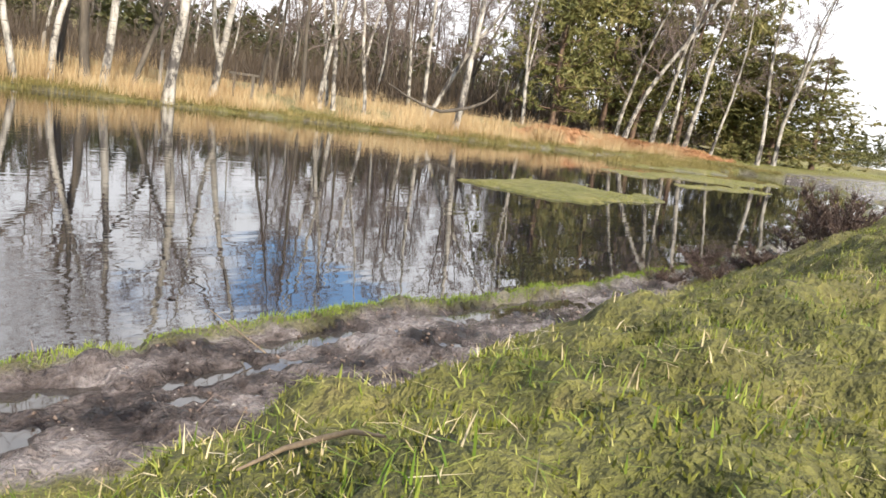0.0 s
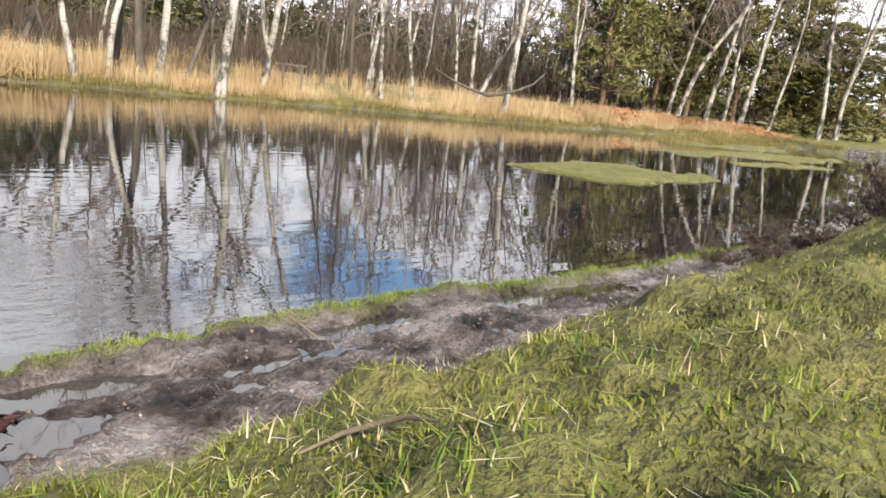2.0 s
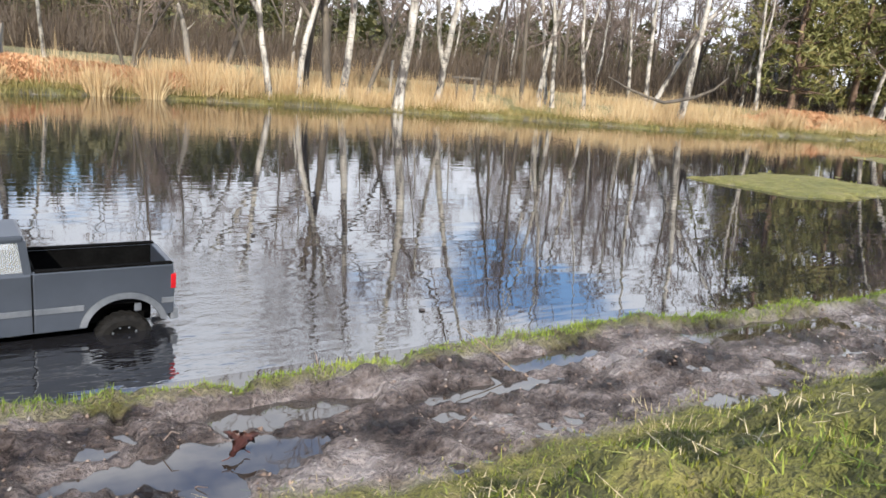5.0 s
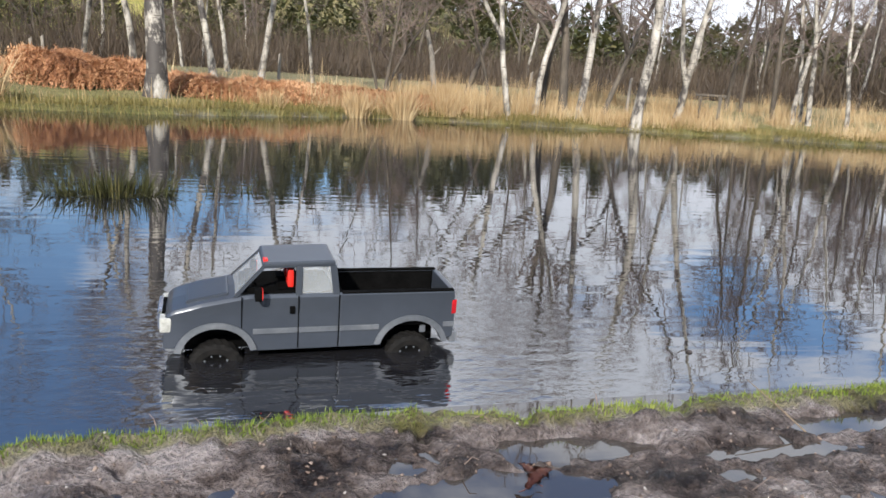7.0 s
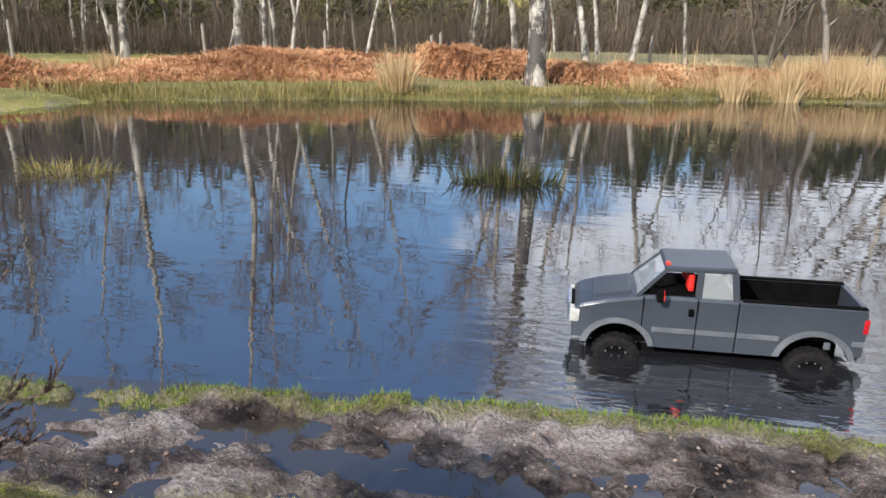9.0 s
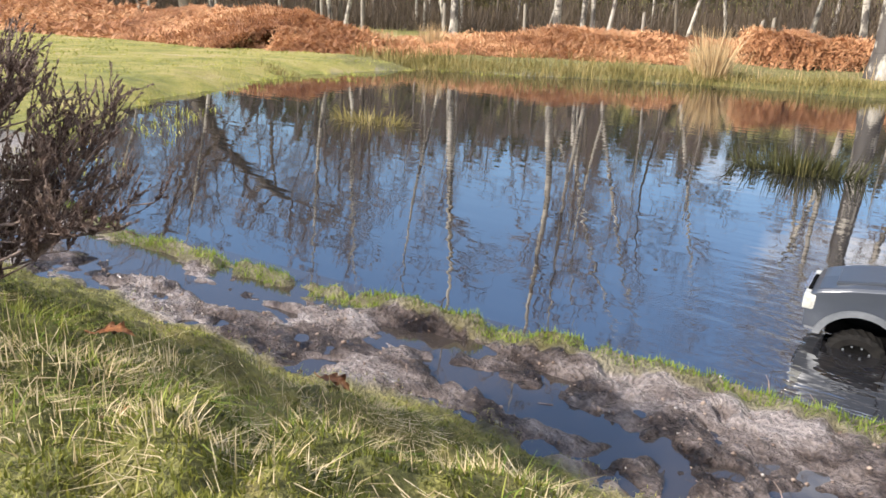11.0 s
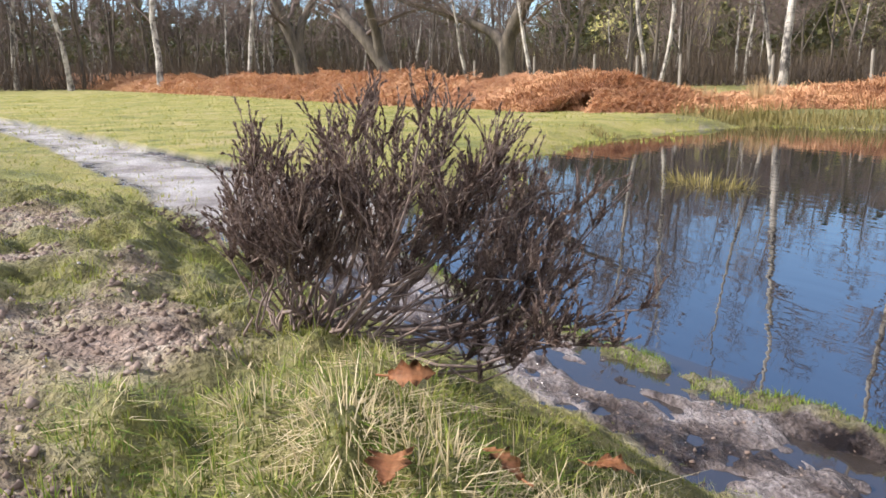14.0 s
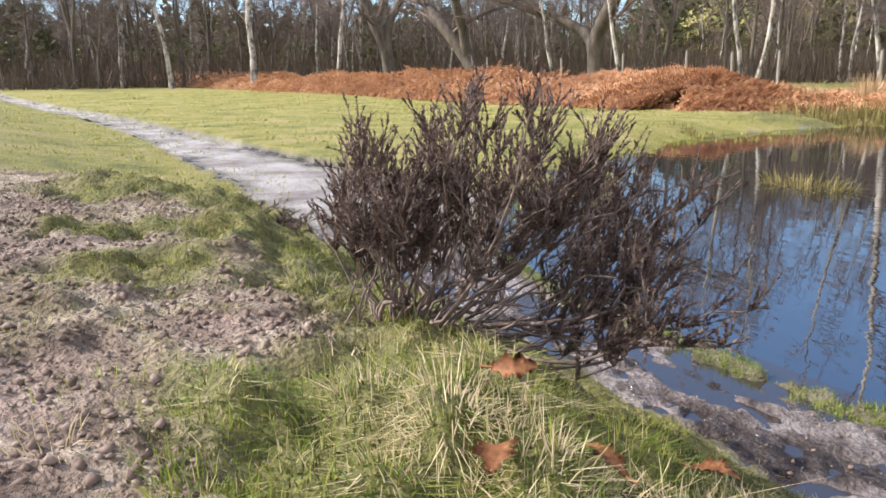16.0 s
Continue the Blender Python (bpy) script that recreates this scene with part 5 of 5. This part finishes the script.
# ---- plants in the water ----
tussock("rush_clump", -0.50, 3.13, 0.24, 650, (0.03, 0.13), 0.005, 0.5, M_RUSH := blades("rush", [(0.0, (0.02, 0.022, 0.009)), (0.6, (0.055, 0.056, 0.019)), (1.0, (0.14, 0.115, 0.045))], scale=3), "dark green rushes standing in the pond", 91, 1.0, "rushes", 0.4, "stuff")
tussock("rush_clump", 0.0, 3.30, 0.17, 60, (0.015, 0.06), 0.004, 0.9, M_RUSH, "sparse dark rushes standing in the pond", 92, 1.0, "rushes", 0.5, "stuff")
tussock("floating_grass", -2.47, 2.76, 0.26, 420, (0.03, 0.10), 0.005, 1.0, M_SEDGE, "flattened yellow-green grass in shallow water", 93, 1.0, "water grass", 0.45, "stuff")
tussock("floating_grass", -5.0, 4.3, 0.3, 260, (0.03, 0.08), 0.006, 1.0, M_SEDGE, "flattened yellow-green grass in shallow water", 94, 1.0, "water grass", 0.45, "stuff")


# ---- heather ----
def heather(name, seed, width, height, stems, lean=(0, 0), shoots=9, leaf=0.0042, along=None):
    """A wiry bush: bare crooked stems below, upright shoots set with tiny leaves above."""
    g = np.random.default_rng(seed)
    root = new(name)
    wood, sprig, tris = Twigs(), Twigs(), []
    k0 = width / 0.15
    for k in range(stems):
        if along:                                     # a bush that sprawls along the bank, away from its root
            u, v = (-0.42 + 2.08 * g.random() ** 0.72) * width, g.normal(0, 0.34) * width
            top = height * (1.0 - 0.42 * abs(u / width - 0.55) ** 2)
            w = (1 - (1.4 if u > 0.8 * width else 0.55) * g.random() ** 1.5) * top
            goal = np.array([along[0] * u - along[1] * v, along[1] * u + along[0] * v, w])
        else:
            a, spread = g.uniform(0, 6.283), g.random() ** 0.5
            goal = np.array([np.cos(a) * spread * width + lean[0], np.sin(a) * spread * width + lean[1], height * g.uniform(0.15, 0.85)])
        start = np.array([g.normal(0, width * 0.10), g.normal(0, width * 0.10), -0.01])
        if along:
            start[:2] += np.array(along) * max(0.0, u) * g.uniform(0.0, 0.45)
        t = np.linspace(0, 1, 10)[:, None]
        stem = start + (goal - start) * t
        sag = g.uniform(-0.22, -0.02) if along else g.uniform(-0.12, 0.10)
        stem[:, 2] += (np.sin(t * math.pi) * sag * np.linalg.norm(goal))[:, 0]
        stem[1:] += np.cumsum(g.normal(0, (0.0058 if along else 0.0042) * k0, (9, 3)), 0)
        wood.tube(stem, np.linspace(0.0022 if along and k % 4 == 0 else 0.0012, 0.0006, 10) * k0, 6)
        for h in range(shoots):
            i = g.integers(6 if along else 3, 10)
            w = np.array([g.normal(0, 0.5), g.normal(0, 0.5), 0.75]) + (stem[-1] - stem[-2]) / np.linalg.norm(stem[-1] - stem[-2]) * 0.9
            sh = wander(g, stem[i], w / np.linalg.norm(w), height * g.uniform(0.10, 0.30), 5, 0.18, 0.05)
            sprig.tube(sh, np.linspace(0.0006, 0.0003, 6) * k0, 3)
            m = 36
            t = g.uniform(0.1, 1, m) * 5
            j = np.minimum(t.astype(int), 4)
            p = sh[j] + (sh[j + 1] - sh[j]) * (t - j)[:, None]
            ax = sh[j + 1] - sh[j]
            ax /= np.linalg.norm(ax, axis=1)[:, None]
            o = np.cross(ax, g.normal(0, 1, (m, 3)))
            o /= np.linalg.norm(o, axis=1)[:, None] + 1e-9
            sd = np.cross(ax, o)
            s = leaf * g.uniform(0.6, 1.3, m)[:, None] * k0
            tris.append(np.stack([p - sd * s * 0.25, p + sd * s * 0.25, p + o * s * 0.55 + ax * s * 0.8], 1))
    part("stem", wood.mesh("stem", M_STEM), None, root, "bare crooked brown stems")
    tagged(part("shoot", sprig.mesh("shoot", M_STEM), None, root), kind="stuff")
    v = np.concatenate(tris).reshape(-1, 3)
    part("foliage", mesh_of("foliage", v, np.arange(len(v)).reshape(-1, 3), M_HEATHER), None, root, "tiny withered purple-brown leaves")["kind"] = "stuff"
    return root


bush = heather("heather_bush", 11, 0.135, 0.150, 84, shoots=26, leaf=0.0037, along=(0.44, 0.90))
bush.location = (-0.530, 0.131, float(land(-0.530, 0.131)[0]))
tagged(bush, "wiry dark brown heather bush on the bank edge", "heather bush")
small = heather("heather_bush", 12, 0.16, 0.18, 40, (0, 0), 14, 0.006)
small.location = (2.72, 0.56, float(land(2.72, 0.56)[0]) - 0.01)
tagged(small, "low dark heather at the top of the bank", "heather bush", "heather along the bank")
for k, (x, y, sc) in enumerate(((2.48, 0.82, 0.8), (2.62, 0.70, 0.9), (2.35, 0.93, 0.6), (2.95, 0.62, 1.2), (3.2, 0.75, 1.1), (2.75, 0.98, 0.7), (3.0, 0.9, 0.9), (3.5, 0.7, 1.2),
                                (-1.49, 0.12, 0.7), (-1.2, 0.16, 0.55), (-1.75, 0.1, 0.6), (-2.1, 0.0, 0.6), (-1.35, 0.3, 0.5))):
    b = copy_thing(small, Matrix.LocRotScale((x, y, float(land(x, y)[0]) - 0.01), Euler((0, 0, k * 1.7)), Vector((sc, sc, sc * (0.5 if x > 0 else 0.35)))))
    b.scale = (sc, sc, sc * (0.5 if x > 0 else 0.35))


# ---- leaves, twigs, stones ----
def oak_leaf(x, y, lift, length, turn, tilt, material, label, seed, roll=0.0):
    g = np.random.default_rng(seed)
    bm = bmesh.new()
    n = 14
    left, mid, right = [], [], []
    for k in range(n + 1):
        t = k / n
        w = 0.34 * math.sin(math.pi * min(1, 0.08 + t * 0.95)) * (0.72 + 0.28 * math.cos(t * math.pi * 7 + g.normal(0, 0.3)))
        z = 0.22 * math.sin(t * 2.6) * length
        mid.append(bm.verts.new((t * length, 0, z)))
        left.append(bm.verts.new((t * length, w * length, z + (0.25 + 0.1 * g.normal()) * w * length)))
        right.append(bm.verts.new((t * length, -w * length, z + (0.2 + 0.1 * g.normal()) * w * length)))
    for k in range(n):
        bm.faces.new((mid[k], mid[k + 1], left[k + 1], left[k]))
        bm.faces.new((right[k], right[k + 1], mid[k + 1], mid[k]))
    bmesh.ops.solidify(bm, geom=bm.faces[:], thickness=length * 0.012)
    leaf = part("dead_leaf", bm, material, None)
    for p in leaf.data.polygons:
        p.use_smooth = True
    stalk = Twigs()
    stalk.tube(np.array([(-0.25 * length, 0.02 * length, 0.03 * length), (-0.1 * length, 0, 0), (0.02 * length, 0, 0.01 * length)]), (0.0006, 0.0007, 0.0006), 5)
    part("stalk", stalk.mesh("stalk", material), None, leaf)
    leaf.matrix_basis = pose(x, y, max(float(land(x, y)[0]), 0.033) + lift, roll, tilt, turn)
    return tagged(leaf, label, "dead leaf", "dead leaves on the bank")


L1 = "curled orange-brown dead oak leaf lying in the grass"
oak_leaf(-0.346, 0.127, 0.018, 0.025, 64, 0, M_LEAF, L1, 1, 58)
oak_leaf(-0.34, 0.46, 0.012, 0.035, 10, 15, M_LEAF, L1, 2)
oak_leaf(-0.28, 0.095, 0.02, 0.035, 150, 20, M_LEAF, L1, 3)
oak_leaf(-0.28, 0.165, 0.010, 0.026, 200, -10, M_LEAF, L1, 4)
oak_leaf(-0.32, 0.24, 0.012, 0.027, 40, 10, M_LEAF, L1, 5)
oak_leaf(-0.20, 0.19, 0.012, 0.032, 280, 15, M_LEAF, L1, 6)
oak_leaf(0.40, 0.80, 0.006, 0.045, 20, -14, M_LEAF_DARK, "wet dark red dead leaf standing in a puddle", 7)
oak_leaf(0.42, 0.815, 0.004, 0.035, 130, -20, M_LEAF_DARK, "wet dark red dead leaf standing in a puddle", 8)


M_DRY = plain("dry_stalk", (0.13, 0.095, 0.06), (0.27, 0.20, 0.13), 60, 0.8)


def stick(pts, radii, label, material=None, sides=6):
    tw = Twigs()
    tw.tube(np.array(pts), radii, sides)
    return tagged(new("twig", tw.mesh("twig", material or M_STEM)), label, "twig")


stick([(0.82, 0.965, 0.095), (0.85, 0.93, 0.068), (0.885, 0.895, 0.035)], (0.0006, 0.001, 0.0012), "thin dead stalk leaning out of the mud", M_DRY)
ARCH = [(0.386, 0.232, 0.003), (0.402, 0.224, 0.007), (0.409, 0.210, 0.009), (0.407, 0.192, 0.007), (0.400, 0.168, 0.002)]
stick([(x, y, float(land(x, y)[0]) + h) for x, y, h in ARCH], (0.0006, 0.0012, 0.0014, 0.0012, 0.0006), "curved dry stalk lying on the moss", M_DRY)
g = np.random.default_rng(95)
for k in range(26):
    x = g.uniform(-1.1, 2.0)
    y = np.interp(x, MUD_X, MUD_Y) + g.uniform(0.03, 0.3)
    z = float(land(x, y)[0])
    a = g.uniform(0, 6.28)
    ln = g.uniform(0.015, 0.045)
    stick([(x, y, z), (x + math.cos(a) * ln * 0.5, y + math.sin(a) * ln * 0.5, z + ln * g.uniform(0.1, 0.7)), (x + math.cos(a) * ln, y + math.sin(a) * ln, z + ln * g.uniform(0, 0.8))],
          (0.0009, 0.0008, 0.0004), "short broken stalk in the mud", M_STEM, 4)


def pebbles():
    """Small pale flints scattered over the mud."""
    g = np.random.default_rng(96)
    v, f, n = [], [], 0
    for k in range(420):
        if k % 2 and k < 330:
            continue
        x = g.uniform(-1.3, 2.2)
        y = np.interp(x, MUD_X, MUD_Y) + g.uniform(0.0, 0.33)
        if k > 330:
            x, y = g.uniform(-1.1, -0.3), g.uniform(-0.25, 0.05)
        z = float(land(x, y)[0])
        r = g.uniform(0.0009, 0.0034) * (0.6 if k > 330 else 1)
        d = g.normal(0, 1, (6, 3)) * 0.18 + np.array([(1, 0, 0), (0, 1, 0), (-1, 0, 0), (0, -1, 0), (0, 0, 0.7), (0, 0, -0.7)])
        v.append(d * r + (x, y, z + r * 0.3))
        f.append(np.array([(0, 1, 4), (1, 2, 4), (2, 3, 4), (3, 0, 4), (1, 0, 5), (2, 1, 5), (3, 2, 5), (0, 3, 5)]) + n)
        n += 6
    stuff("pebbles", mesh_of("pebbles", np.concatenate(v), np.concatenate(f), M_STONE), "small pale flint chips in the mud", "pebbles")


pebbles()


def crumbs():
    """Loose crumbs of soil on the bare patch and the mud."""
    g = np.random.default_rng(97)
    x, y = np.r_[g.uniform(-1.5, -0.15, 15000), g.uniform(-1.2, 2.2, 9000)], np.r_[g.uniform(-0.35, 0.2, 15000), g.uniform(0.6, 1.0, 9000)]
    z, m, lawn, sand, d, s, pale = land(x, y)
    k = ((sand > 0.35) & (s > 0)) | ((m > 0.6) & (d > 0.03) & (z > 0.03) & (g.random(len(x)) < 0.3))
    x, y, z = x[k], y[k], z[k]
    n = len(x)
    r = 0.0008 + 0.0034 * g.random(n) ** 3
    base = np.array([(1, 0, 0), (0, 1, 0), (-1, 0, 0), (0, -1, 0), (0, 0, 0.8), (0, 0, -0.8)])
    v = (base[None] + g.normal(0, 0.25, (n, 6, 3))) * r[:, None, None] + np.stack([x, y, z + r * 0.2], -1)[:, None]
    f = np.array([(0, 1, 4), (1, 2, 4), (2, 3, 4), (3, 0, 4), (1, 0, 5), (2, 1, 5), (3, 2, 5), (0, 3, 5)])
    f = (f[None] + 6 * np.arange(n)[:, None, None]).reshape(-1, 3)
    stuff("soil_crumbs", mesh_of("soil_crumbs", v.reshape(-1, 3), f, M_CRUMB), "loose crumbs of brown soil", "soil")


M_CRUMB = blades("soil_crumb", [(0.0, (0.05, 0.034, 0.027)), (0.5, (0.16, 0.115, 0.092)), (1.0, (0.34, 0.27, 0.225))], rough=0.8, scale=8, through_light=0.0)
crumbs()


def debris(x, y, size, seed):
    g = np.random.default_rng(seed)
    bm = bmesh.new()
    bmesh.ops.create_icosphere(bm, subdivisions=2, radius=size)
    for v in bm.verts:
        v.co = v.co * (0.7 + 0.6 * noise.noise(v.co * 60 + Vector((seed, 0, 0)))) * 1.0
        v.co.z *= 0.45
    ob = part("peat_clod", bm, M_CLOD, None)
    ob.location = (x, y, 0.001)
    return tagged(ob, "dark clod of peat floating on the pond", "peat clod", "floating clods")


for k, (x, y, size) in enumerate(((0.86, 1.62, 0.007), (-0.42, 1.52, 0.006), (1.25, 1.5, 0.008), (-0.75, 1.35, 0.005), (0.95, 1.32, 0.010), (1.05, 1.42, 0.006))):
    debris(x, y, size, 20 + k)
